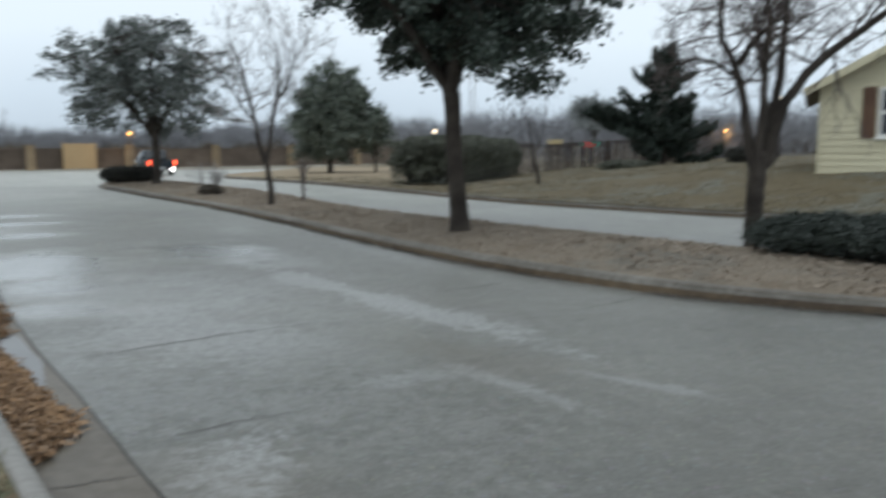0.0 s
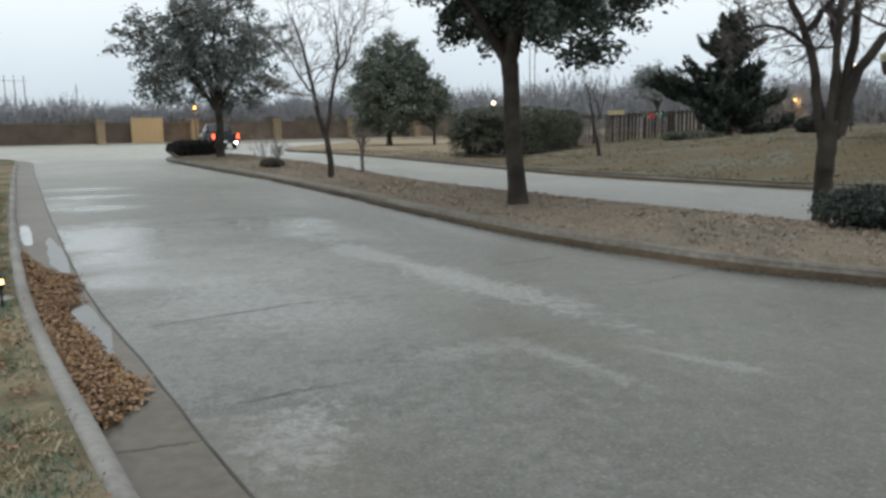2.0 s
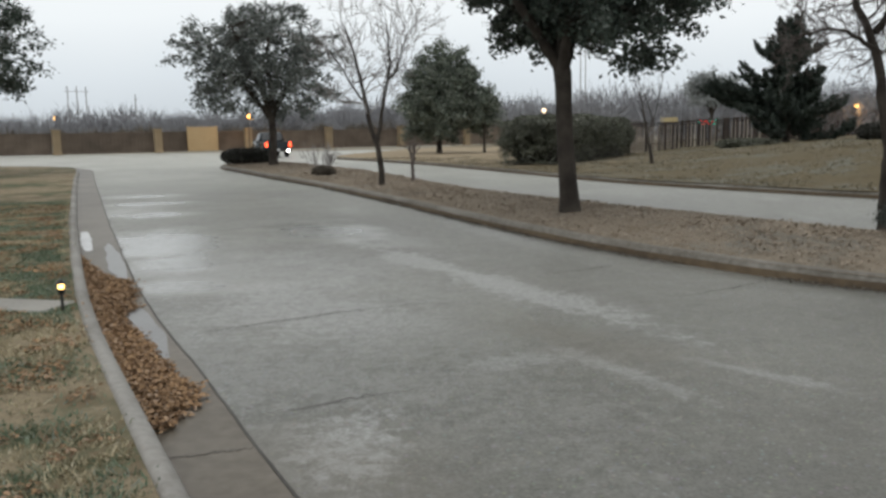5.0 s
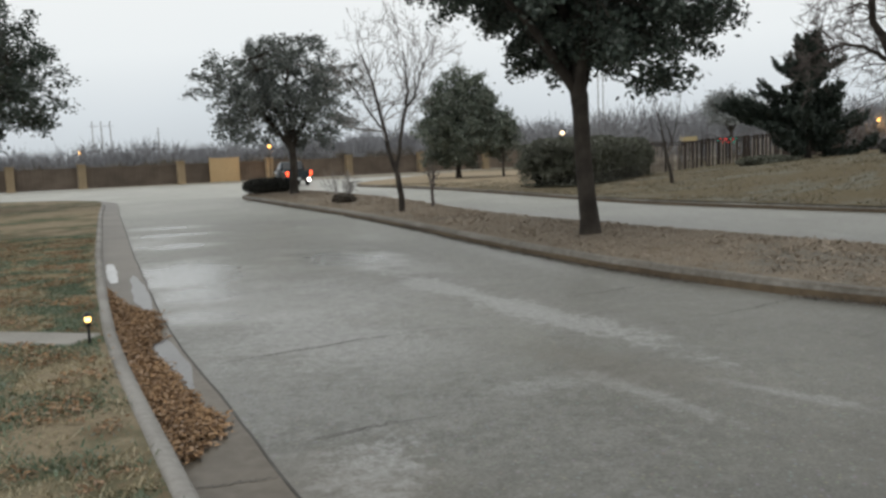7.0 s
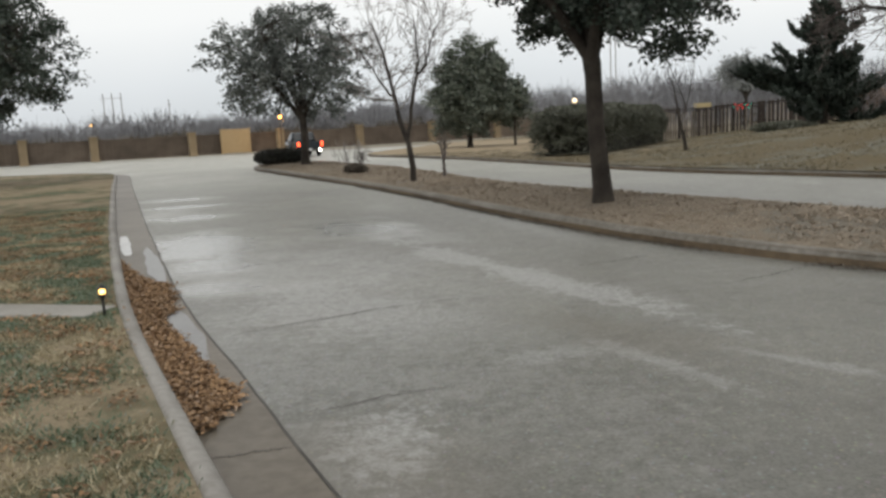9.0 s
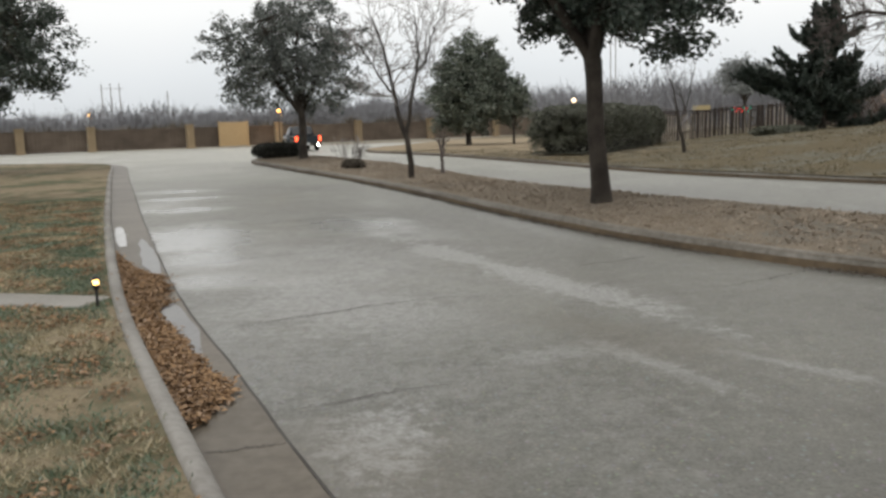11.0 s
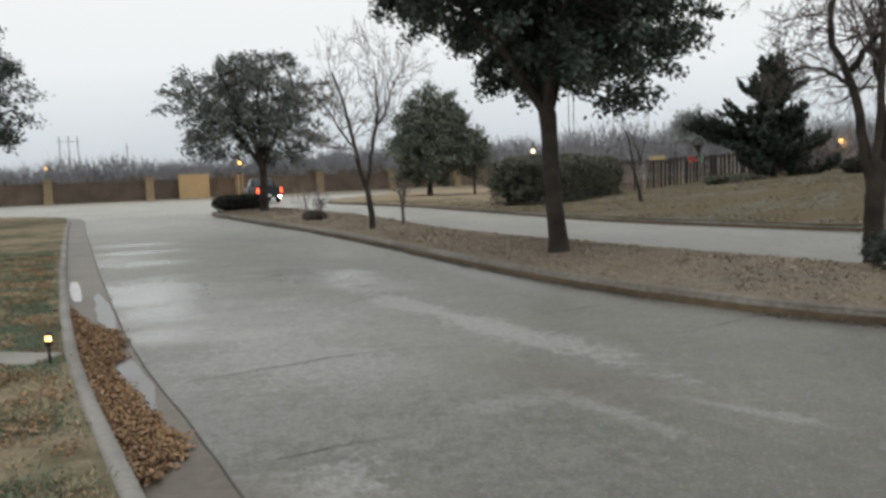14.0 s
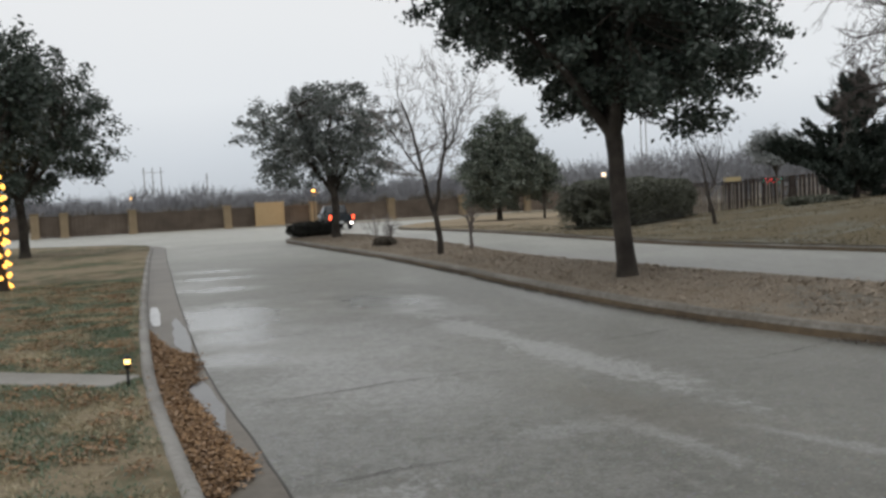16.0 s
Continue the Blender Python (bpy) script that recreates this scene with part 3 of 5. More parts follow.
# ---- trees ----
def oak(at, trunk_h, trunk_r, crown_at, crown_r, tips, per_tip, leaf, seed, label, lean=(0, 0), limbs=9, spread=0.34, mat=None, flat=0.35, peak=0.0, group="evergreen trees", wood=None, tip_shape=(1, 1, 0.7), slant=0.0, size=1.0, boxy=2.0, gap=0.28):
    """An evergreen tree: tapered trunk, forked limbs, twigs and a crown of many small leaves with gaps."""
    rng = np.random.default_rng(seed)
    root = thing("oak_tree", label, "tree", at, group=group)
    root.scale = (size,) * 3
    fork = np.array([lean[0], lean[1], trunk_h])
    s = np.linspace(0, 1.1, 10)[:, None]
    trunk = fork * s + np.c_[0.05 * np.sin(s * 5 + seed), 0.05 * np.cos(s * 4 + seed) - 0.05, 0 * s] * trunk_r * 4 * s
    rad = trunk_r * (1 - 0.22 * s[:, 0] + 0.14 * s[:, 0] ** 5) * (1 + 0.4 * np.exp(-s[:, 0] * 14))
    rad[-1] *= 0.5
    trunk[0, 2] = -0.25
    v, q = tube_data([(trunk, rad)], 12)
    raw("trunk", v, q, wood or BARK, root, smooth=True)
    c, R = np.array(crown_at), np.array(crown_r)
    P = []
    while len(P) < tips:
        d = rng.normal(size=3)
        d /= np.linalg.norm(d)
        wob = 1 + 0.3 * noise.noise(tuple(d * 1.6 + seed)) + 0.22 * noise.noise(tuple(d * 4 + seed))
        r = rng.uniform(0, 1) ** 0.42 * wob * (np.abs(d) ** boxy).sum() ** (-1 / boxy)
        p = d * r
        if p[2] < -flat - slant * p[0] - 0.3 * abs(noise.noise(tuple(p * 2.2 + seed))):
            continue
        if peak and math.hypot(p[0], p[1]) > (1.0 - peak * (p[2] + 0.3)):
            continue
        if noise.noise(tuple(c * 0 + p * R * 0.62 + seed * 3)) > gap:
            continue
        P.append(c + p * R)
    P = np.array(P)
    paths, nodes = [], []
    for g in range(limbs):
        a = g * 2 * math.pi / limbs + rng.uniform(-0.3, 0.3)
        up = rng.uniform(-0.1, 0.75)
        goal = c + R * np.array([math.cos(a) * 0.72, math.sin(a) * 0.72, up * 0.8])
        if g % 4 == 3:
            goal = c + R * np.array([math.cos(a) * 0.25, math.sin(a) * 0.25, 0.75])
        start = fork + np.array([0, 0, -0.1 * trunk_h * rng.uniform(0, 1)])
        mid = start * 0.55 + goal * 0.45 + np.array([0, 0, 0.12 * np.linalg.norm(goal - start)])
        t = np.linspace(0, 1, 9)[:, None]
        line = start * (1 - t) ** 2 + 2 * mid * t * (1 - t) + goal * t**2 + rng.normal(0, 0.05, (9, 3)) * t
        paths.append((line, trunk_r * (0.7 if g % 4 == 3 else 0.56) * (1 - 0.86 * t[:, 0]) ** 1.1 + 0.012))
        nodes.extend(line[2:])
    for one in paths:
        v, q = tube_data([one], 7)
        raw("limb", v, q, wood or BARK, root, smooth=True)
    nodes = np.array(nodes)
    tw, L = [], []
    for p in P:
        n0 = nodes[np.argmin(((nodes - p) ** 2).sum(1))]
        mid = (n0 + p) / 2 + rng.normal(0, 0.12, 3)
        tw.append(([n0, mid, p], [0.022, 0.014, 0.005]))
        k = int(per_tip * rng.uniform(0.5, 1.4))
        outward = p - n0
        outward /= np.linalg.norm(outward) + 1e-6
        t = rng.uniform(-0.7, 0.6, (k, 1))
        L.append(p + outward * t * spread * 1.6 + rng.normal(0, 1, (k, 3)) * spread * 0.55 * np.array(tip_shape) + np.array([0, 0, -0.12]) * spread * np.abs(t))
    v, q = tube_data(tw, 3)
    tagged(raw("twig_growth", v, q, wood or BARK, root), kind="stuff")
    L = np.concatenate(L)
    quads("crown", leaves(rng, L, leaf, 1.9, 0.25), mat or OAKLEAF, root)
    return root


def bare_tree(name, at, stems, depth, seed, label, mat, ratio=0.74, twist=0.5, kids=(2, 4), droop=0.0, group="bare trees", thin=0.006, trunk_mat=None, size=1.0, turn=0.0, lines=(), shoots=(1, 3)):
    """A leafless tree: stems of (start, direction, length, radius) that branch again and again,
    and shaped lines of (points, first radius, last radius, where side shoots begin, their length)."""
    rng = np.random.default_rng(seed)
    root = thing(name, label, "tree", at, turn, group)
    root.scale = (size,) * 3
    big, small = [], []

    def grow(p, d, length, r, level):
        n = 5
        pts, rad = [p], [r]
        for i in range(n):
            d = d + rng.normal(0, 0.11 + 0.02 * level, 3) + np.array([0, 0, 0.05 - droop * level])
            d = d / np.linalg.norm(d)
            pts.append(pts[-1] + d * length / n)
            rad.append(max(r * (1 - 0.5 * (i + 1) / n), thin * 0.6))
        (big if level < 2 else small).append((pts, rad))
        if level >= depth:
            return
        for _ in range(rng.integers(kids[0], kids[1] + 1)):
            i = rng.integers(2, n + 1)
            e = d + rng.normal(0, twist, 3)
            e /= np.linalg.norm(e)
            grow(pts[i], e, length * ratio * rng.uniform(0.7, 1.1), max(rad[i] * 0.7, thin), level + 1)
        grow(pts[-1], d, length * ratio, rad[-1], level + 1)

    for s, d, length, r in stems:
        d = np.array(d, float)
        grow(np.array(s, float), d / np.linalg.norm(d), length, r, 0)
    for pts, r0, r1, first, shoot in lines:
        q = along(pts, 16)
        q[1:-1] += rng.normal(0, 0.012, (14, 3))
        rad = np.linspace(r0, r1, 16)
        big.append((q, rad))
        for i in range(int(first * 16), 16):
            for _ in range(rng.integers(*shoots)):
                e = (q[i] - q[i - 1]) / np.linalg.norm(q[i] - q[i - 1]) * 0.7 + rng.normal(0, twist, 3)
                grow(q[i], e / np.linalg.norm(e), shoot * rng.uniform(0.6, 1.1), max(rad[i] * 0.5, thin), 2)
    for one in big:
        v, q = tube_data([one], 8)
        raw("stem", v, q, trunk_mat or mat, root, smooth=True)
    v, q = tube_data(small, 3)
    tagged(raw("twig_growth", v, q, mat, root), kind="stuff")
    return root


oak((2.41, 12.88, 0.16), 2.6, 0.172, (-0.5, 0.2, 5.0), (3.05, 3.2, 2.95), 760, 150, 0.058, 3, "dark evergreen oak with a forked trunk on the median", lean=(-0.2, 0), limbs=8, spread=0.22, flat=0.54, slant=0.6, size=0.89, boxy=2.7, gap=0.26)
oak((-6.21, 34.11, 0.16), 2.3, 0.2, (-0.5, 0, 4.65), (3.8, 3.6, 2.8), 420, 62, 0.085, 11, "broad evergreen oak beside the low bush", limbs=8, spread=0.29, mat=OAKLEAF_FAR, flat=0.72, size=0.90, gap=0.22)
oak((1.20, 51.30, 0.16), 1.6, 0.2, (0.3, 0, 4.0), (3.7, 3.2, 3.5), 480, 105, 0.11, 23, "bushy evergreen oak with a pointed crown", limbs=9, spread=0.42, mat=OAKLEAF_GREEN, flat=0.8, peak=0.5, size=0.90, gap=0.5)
oak((-17.95, 30.50, 0.13), 2.6, 0.2, (-0.6, 0, 5.3), (4.7, 4.2, 3.6), 560, 100, 0.085, 31, "tall evergreen oak on the corner lawn", limbs=10, spread=0.32, mat=OAKLEAF, flat=0.8, size=0.93)
oak((-9.98, 16.0, 0.11), 2.5, 0.17, (-1.0, 0.1, 4.3), (2.0, 2.2, 2.0), 220, 70, 0.075, 41, "evergreen oak with warm string lights wound round its trunk", limbs=8, spread=0.34, flat=0.7, size=0.94)
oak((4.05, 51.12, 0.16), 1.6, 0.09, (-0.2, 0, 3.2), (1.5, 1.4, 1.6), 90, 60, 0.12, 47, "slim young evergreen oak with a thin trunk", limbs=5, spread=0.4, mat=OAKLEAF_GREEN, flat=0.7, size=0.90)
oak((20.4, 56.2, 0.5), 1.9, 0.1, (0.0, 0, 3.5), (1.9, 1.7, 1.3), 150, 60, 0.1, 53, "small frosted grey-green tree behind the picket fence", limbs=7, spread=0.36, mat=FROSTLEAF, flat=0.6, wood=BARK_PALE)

bare_tree("bare_tree", (-1.00, 20.38, 0.16), [], 5, 5, "leafless young tree with a curved two-stemmed trunk", TWIG_FROST, 0.62, 0.62, (1, 2), thin=0.008, trunk_mat=BARK, lines=[
    ([(0, 0, -0.15), (0.02, 0, 0.35), (-0.03, 0, 0.8), (-0.12, 0, 1.15), (-0.28, 0.05, 1.6), (-0.36, 0.1, 2.1), (-0.5, 0.1, 2.8), (-0.6, 0.2, 3.4), (-0.85, 0.2, 4.0)], 0.085, 0.018, 0.45, 0.85),
    ([(-0.1, 0, 1.1), (-0.02, 0, 1.55), (0.08, -0.05, 2.1), (0.22, -0.1, 2.7), (0.3, -0.1, 3.3), (0.2, -0.1, 4.0)], 0.055, 0.015, 0.4, 0.8),
    ([(-0.36, 0.1, 2.1), (-0.7, 0.2, 2.5), (-1.0, 0.1, 3.1), (-1.25, 0.1, 3.4)], 0.03, 0.012, 0.2, 0.7),
    ([(0.2, -0.1, 2.6), (0.5, 0.1, 3.0), (0.6, 0.2, 3.6), (0.9, 0.2, 4.0)], 0.03, 0.012, 0.2, 0.7),
])
bare_tree("bare_tree", (6.30, 10.62, 0.16), [], 5, 9, "large leafless tree with a sheaf of upright stems", TWIG, 0.68, 0.65, (2, 3), 0.015, thin=0.0045, trunk_mat=BARK, turn=-30, lines=[
    ([(0, 0, -0.15), (0, 0, 0.5), (0.02, 0, 1.0), (0.04, 0, 1.35)], 0.125, 0.125, 2.0, 0.0),
    ([(-0.04, 0, 1.1), (-0.17, 0.05, 1.79), (-0.23, 0.1, 2.37), (-0.32, 0.1, 2.63), (-0.52, 0.0, 2.75), (-0.61, -0.1, 3.1), (-0.48, -0.1, 3.5), (-0.55, 0.0, 4.2)], 0.075, 0.025, 0.55, 0.6),
    ([(-0.3, 0.1, 2.6), (-0.05, 0.2, 3.0), (0.2, 0.3, 3.2), (0.35, 0.3, 3.7)], 0.05, 0.025, 0.2, 0.7),
    ([(0.02, -0.06, 1.1), (0.06, -0.1, 2.0), (0.06, -0.2, 2.55), (0.1, -0.3, 2.95), (0.0, -0.4, 3.9)], 0.065, 0.025, 0.55, 0.8),
    ([(0.1, 0, 1.1), (0.24, 0.05, 2.1), (0.32, 0.1, 2.75), (0.3, 0.1, 3.3), (0.42, 0.1, 4.3)], 0.08, 0.03, 0.55, 0.8),
    ([(0.15, 0, 1.15), (0.33, 0.0, 2.05), (0.63, -0.05, 2.5), (0.96, -0.1, 2.75), (1.5, -0.2, 3.1), (2.1, -0.2, 3.7)], 0.085, 0.03, 0.45, 0.8),
    ([(-0.22, 0.05, 2.3), (-0.55, 0.0, 2.6), (-0.9, -0.1, 2.68), (-1.3, -0.2, 2.5)], 0.035, 0.012, 0.25, 0.4),
    ([(0.05, 0.1, 1.2), (0.1, 0.35, 1.9), (0.05, 0.7, 2.6), (-0.1, 1.0, 3.4)], 0.06, 0.025, 0.5, 0.8),
])
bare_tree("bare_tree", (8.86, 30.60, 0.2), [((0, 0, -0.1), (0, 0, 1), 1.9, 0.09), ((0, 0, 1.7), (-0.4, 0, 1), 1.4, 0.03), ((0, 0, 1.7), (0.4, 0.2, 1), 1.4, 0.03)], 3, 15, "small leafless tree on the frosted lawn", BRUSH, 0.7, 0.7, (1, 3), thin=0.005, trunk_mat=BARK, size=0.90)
bare_tree("sapling", (-0.23, 21.36, 0.17), [], 4, 21, "thin forked leafless sapling on the median", TWIG, 0.6, 0.5, (1, 2), thin=0.006, lines=[
    ([(0, 0, -0.1), (0.02, 0, 0.3), (-0.01, 0, 0.55), (-0.07, 0, 0.95)], 0.05, 0.03, 0.8, 0.25),
    ([(0.0, 0, 0.45), (0.06, 0, 0.7), (0.05, 0, 1.0)], 0.035, 0.025, 0.8, 0.2),
])
bare_tree("bare_shrub", (-3.25, 25.99, 0.16), [((0.1 * math.cos(k * 2.4), 0.1 * math.sin(k * 2.4), -0.05), (0.4 * math.cos(k * 2.4), 0.4 * math.sin(k * 2.4), 1), 0.62, 0.014) for k in range(11)], 3, 27, "leafless twiggy shrub with one thick leaning stem", TWIG_FROST, 0.62, 0.5, (1, 2), thin=0.008, size=0.89, lines=[([(0.2, 0, -0.1), (0.32, 0, 0.3), (0.42, 0, 0.75)], 0.085, 0.05, 0.6, 0.3)])


def conifer(at, high, seed, label):
    """A ragged cedar: flat layered boughs with upturned spiky tips and one long side lobe."""
    rng = np.random.default_rng(seed)
    root = thing("cedar_tree", label, "tree", at, -25, "evergreen trees")
    v, q = tube_data([([(0, 0, -0.2), (0.05, 0, high * 0.5), (-0.1, 0, high * 0.97)], [0.22, 0.13, 0.02])], 8)
    raw("trunk", v, q, BARK, root, smooth=True)
    boughs, L = [], []
    t = np.linspace(0, 1, 8)[:, None]

    def bough(start, way, reach, rise, fan):
        side = np.array([-way[1], way[0], 0])
        line = start + way * reach * t + np.array([0, 0, 1]) * (rise * reach * t**2 - 0.1 * reach * np.sin(t * 3.1))
        boughs.append((line, 0.05 * (1 - 0.9 * t[:, 0]) + 0.006))
        for _ in range(int(7 + 9 * reach)):
            f = rng.uniform(0.18, 1.0)
            p = np.array([np.interp(f, t[:, 0], line[:, i]) for i in range(3)])
            e = way * rng.uniform(0.2, 0.9) + side * rng.normal(0, fan) + np.array([0, 0, rng.uniform(0.0, 0.75)])
            e /= np.linalg.norm(e)
            size = rng.uniform(0.25, 0.75) * (0.6 + 0.25 * min(reach, 2))
            n = int(75 * size) + 14
            w = rng.uniform(0, 1, (n, 1)) ** 0.8
            L.append(p + e * size * w + np.array([0, 0, 0.35]) * size * w**2.5 + rng.normal(0, 0.085, (n, 3)) * (1.1 - 0.9 * w))

    for k in range(64):
        u = 0.08 + 0.9 * (k / 63)
        a = k * 2.4 + rng.uniform(-0.4, 0.4)
        tier = 0.4 + 0.72 * (0.5 + 0.5 * math.sin(u * 27))
        reach = (3.2 * (1 - u) ** 0.58 + 0.1) * tier * rng.uniform(0.65, 1.1)
        bough(np.array([0, 0, u * (high - 0.5)]), np.array([math.cos(a), math.sin(a), 0]), reach, 0.1 + 0.25 * u, 0.5)
    for k in range(6):
        a = math.pi + rng.uniform(-0.3, 0.3)
        bough(np.array([0, 0, 2.3 + 0.12 * k]), np.array([math.cos(a), math.sin(a), 0]), rng.uniform(2.8, 4.5), rng.uniform(0.16, 0.24), 0.35)
    for k in range(7):
        a = k * 0.9
        bough(np.array([0, 0, high - 1.6 + 0.14 * k]), np.array([math.cos(a), math.sin(a), 0]), 0.5, 1.3, 0.25)
    v, q = tube_data(boughs, 4)
    tagged(raw("boughs", v, q, BARK, root), kind="stuff")
    quads("crown", leaves(rng, np.concatenate(L), 0.085, 2.6, -0.4), CEDAR, root)
    return root


conifer((20.9, 45.6, 0.4), 7.2, 61, "dark ragged cedar in front of the picket fence")


# ---- shrubs and hedges ----
def shrub(name, at, size, count, leaf, seed, label, mat, turn=0.0, square=2.6, spiky=0.0, category="shrub"):
    rng = np.random.default_rng(seed)
    root = thing(name, label, category, at, turn)
    bm = bmesh.new()
    bmesh.ops.create_icosphere(bm, subdivisions=3, radius=1)
    for v in bm.verts:
        d = v.co.copy()
        k = (abs(d.x) ** square + abs(d.y) ** square + abs(d.z) ** square) ** (-1 / square)
        if d.z < 0 and square >= 3:
            d = Vector((d.x / max(math.hypot(d.x, d.y), 0.2), d.y / max(math.hypot(d.x, d.y), 0.2), d.z))
            k = (abs(d.x) ** square + abs(d.y) ** square) ** (-1 / square) if math.hypot(d.x, d.y) > 0.3 else 0.5
        k *= 0.86 + 0.12 * noise.noise(d * 2.2 + Vector((seed, 0, 0)))
        v.co = Vector((d.x * k * size[0] / 2, d.y * k * size[1] / 2, max(d.z * k, -0.9) * size[2] / 2 + size[2] * 0.45))
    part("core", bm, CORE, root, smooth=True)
    d = rng.normal(size=(count, 3))
    d[:, 2] = np.abs(d[:, 2]) * 1.0 - 0.45 * rng.uniform(0, 1, count)
    d /= np.linalg.norm(d, axis=1)[:, None]
    k = (np.abs(d) ** square).sum(1) ** (-1 / square)
    if square >= 3:
        low = d[:, 2] < 0
        d[low, :2] /= np.linalg.norm(d[low, :2], axis=1)[:, None]
        d[low, 2] *= 1.6
        k[low] = (np.abs(d[low, :2]) ** square).sum(1) ** (-1 / square)
    k *= np.array([0.95 + 0.12 * noise.noise(Vector(e) * 2.2 + Vector((seed, 0, 0))) + 0.08 * noise.noise(Vector(e) * 7) for e in d]) + rng.normal(0, 0.035, count) + spiky * rng.exponential(0.06, count)
    p = d * k[:, None] * np.array(size) / 2
    p[:, 2] = np.maximum(p[:, 2], -0.4 * size[2]) + size[2] * 0.45
    quads("foliage", leaves(rng, p, leaf, 1.9 if not spiky else 3.2, -0.5 * spiky), mat, root)
    return root


shrub("hedge", (7.15, 37.2, 0.14), (12.6, 2.9, 2.1), 120000, 0.045, 71, "long rounded clipped hedge running back to the picket fence", HEDGE, 61, 5.0, category="hedge")
shrub("bush", (-7.9, 36.9, 0.14), (2.25, 1.4, 0.78), 7000, 0.07, 73, "low dark rounded bush at the tip of the median", BOX, 0, 2.6, category="bush")
shrub("spreading_shrub", (6.39, 9.22, 0.14), (1.5, 1.2, 0.56), 22000, 0.02, 74, "dark spiky spreading shrub at the foot of the bare tree", ROSEMARY, -35, 2.2, 1.0)
shrub("spreading_shrub", (6.92, 8.41, 0.14), (1.6, 1.3, 0.6), 22000, 0.02, 75, "dark spiky spreading shrub on the median", ROSEMARY, -20, 2.2, 1.0)
shrub("low_shrub", (17.6, 43.0, 0.3), (3.4, 1.8, 0.6), 5000, 0.07, 76, "flat grey-green frosted shrub on the lawn", HEDGE, 20, 2.2, 0.6)
shrub("bush", (20.6, 36.0, 0.75), (1.5, 1.3, 0.9), 3500, 0.07, 77, "small dark bush near the crest of the lawn", BOX, 0, 2.4, category="bush")
shrub("dry_tuft", (-3.1, 25.7, 0.15), (0.7, 0.5, 0.34), 1500, 0.035, 78, "small brown tuft of dead leaves under the bare shrub", BRUSH_LOW, 0, 2.2, 0.5, category="tuft")


# ---- the long fence along the cross road ----
FENCE_A, FENCE_STEP = np.array([-30.1, 67.6]), np.array([7.02, 4.08])
FENCE_TURN = math.degrees(math.atan2(4.08, 7.02))


def on_fence(k, out=0.0):
    """A place on the fence line, k bays along it and so far out towards the road."""
    p = FENCE_A + FENCE_STEP * k + np.array([0.503, -0.865]) * out
    return float(p[0]), float(p[1])


long_fence = thing("boundary_fence", "brown board fence with tan stone pillars along the road", "fence", (*on_fence(0), 0.0), FENCE_TURN)


def pillar_mesh():
    bm = box_bm((0.62, 0.62, 2.0), (0, 0, 1.0), 0.03)
    box_bm((0.72, 0.72, 0.1), (0, 0, 2.05), 0.02, bm)
    box_bm((0.7, 0.7, 0.22), (0, 0, 0.1), 0.02, bm)
    me = bpy.data.meshes.new("pillar")
    bm.to_mesh(me)
    bm.free()
    return me


def panel_mesh(long):
    """Close-set upright boards, every second one set back, as one corrugated sheet with a capping rail."""
    n = int(long / 0.16)
    verts, faces = [], []
    for k in range(n):
        x0, x1 = -long / 2 + k * long / n, -long / 2 + (k + 1) * long / n
        y = 0.02 * (k % 2)
        for x in (x0 + 0.004, x1 - 0.004):
            verts += [(x, y, 0.05), (x, y, 1.76), (x, y + 0.04, 1.76), (x, y + 0.04, 0.05)]
    for i in range(2 * n - 1):
        for j in range(4):
            a, c = i * 4 + j, i * 4 + (j + 1) % 4
            faces.append((a, c, c + 4, a + 4))
    me = bpy.data.meshes.new("fence_panel")
    me.from_pydata(verts, [], faces)
    return me


PILLAR, PANEL = pillar_mesh(), panel_mesh(7.4)
BAY = float(np.linalg.norm(FENCE_STEP))
for k in (-2, -0.93, -0.66, 0, 1, 2, 3, 4, 5, 6, 7):
    p = link_mesh("pillar", PILLAR, STONE, long_fence)
    p.location = (k * BAY, 0, 0)
for k in range(-4, 8):
    p = link_mesh("fence_panel", PANEL, FENCE_WOOD, long_fence)
    p.location = ((k + 0.5) * BAY, 0.1, 0)
    part("cap_rail", box_bm((7.5, 0.12, 0.06), ((k + 0.5) * BAY, 0.12, 1.8), 0.01), FENCE_WOOD, long_fence)

gate = thing("fence_gate", "plain tan panel gate taller than the fence", "gate", (*on_fence(1.47, 0.35), 0.0), FENCE_TURN)
part("gate_leaf", box_bm((2.5, 0.06, 2.15), (0, 0, 1.15), 0.01), TANPANEL, gate)
for s in (-1, 1):
    part("gate_post", box_bm((0.12, 0.12, 2.3), (s * 1.3, 0, 1.15), 0.015), TANPANEL, gate)
part("rail", box_bm((2.5, 0.05, 0.1), (0, -0.05, 2.1), 0.01), TANPANEL, gate)


# ---- the dark picket fence behind the hedge ----
picket_fence = thing("picket_fence", "dark weathered picket fence with pale slats in place of bright gaps", "fence")
bm = bmesh.new()
v = [bm.verts.new(c) for c in ((-0.07, 0, 0.05), (0.07, 0, 0.05), (0.07, 0, 1.72), (0.0, 0, 1.8), (-0.07, 0, 1.72))]
f0 = bm.faces.new(v)
r = bmesh.ops.extrude_face_region(bm, geom=[f0])
bmesh.ops.translate(bm, vec=(0, 0.025, 0), verts=[e for e in r["geom"] if isinstance(e, bmesh.types.BMVert)])
bmesh.ops.recalc_face_normals(bm, faces=bm.faces)
PICKET = bpy.data.meshes.new("picket")
bm.to_mesh(PICKET)
PICKET.materials.append(PICKET_DARK)
# Narrow pale slats, added to stand in for bright gaps between the boards.
for e in bm.verts:
    e.co.x *= 0.36
    e.co.z *= 0.84
    e.co.y -= 0.03
GAP_SLAT = bpy.data.meshes.new("picket")
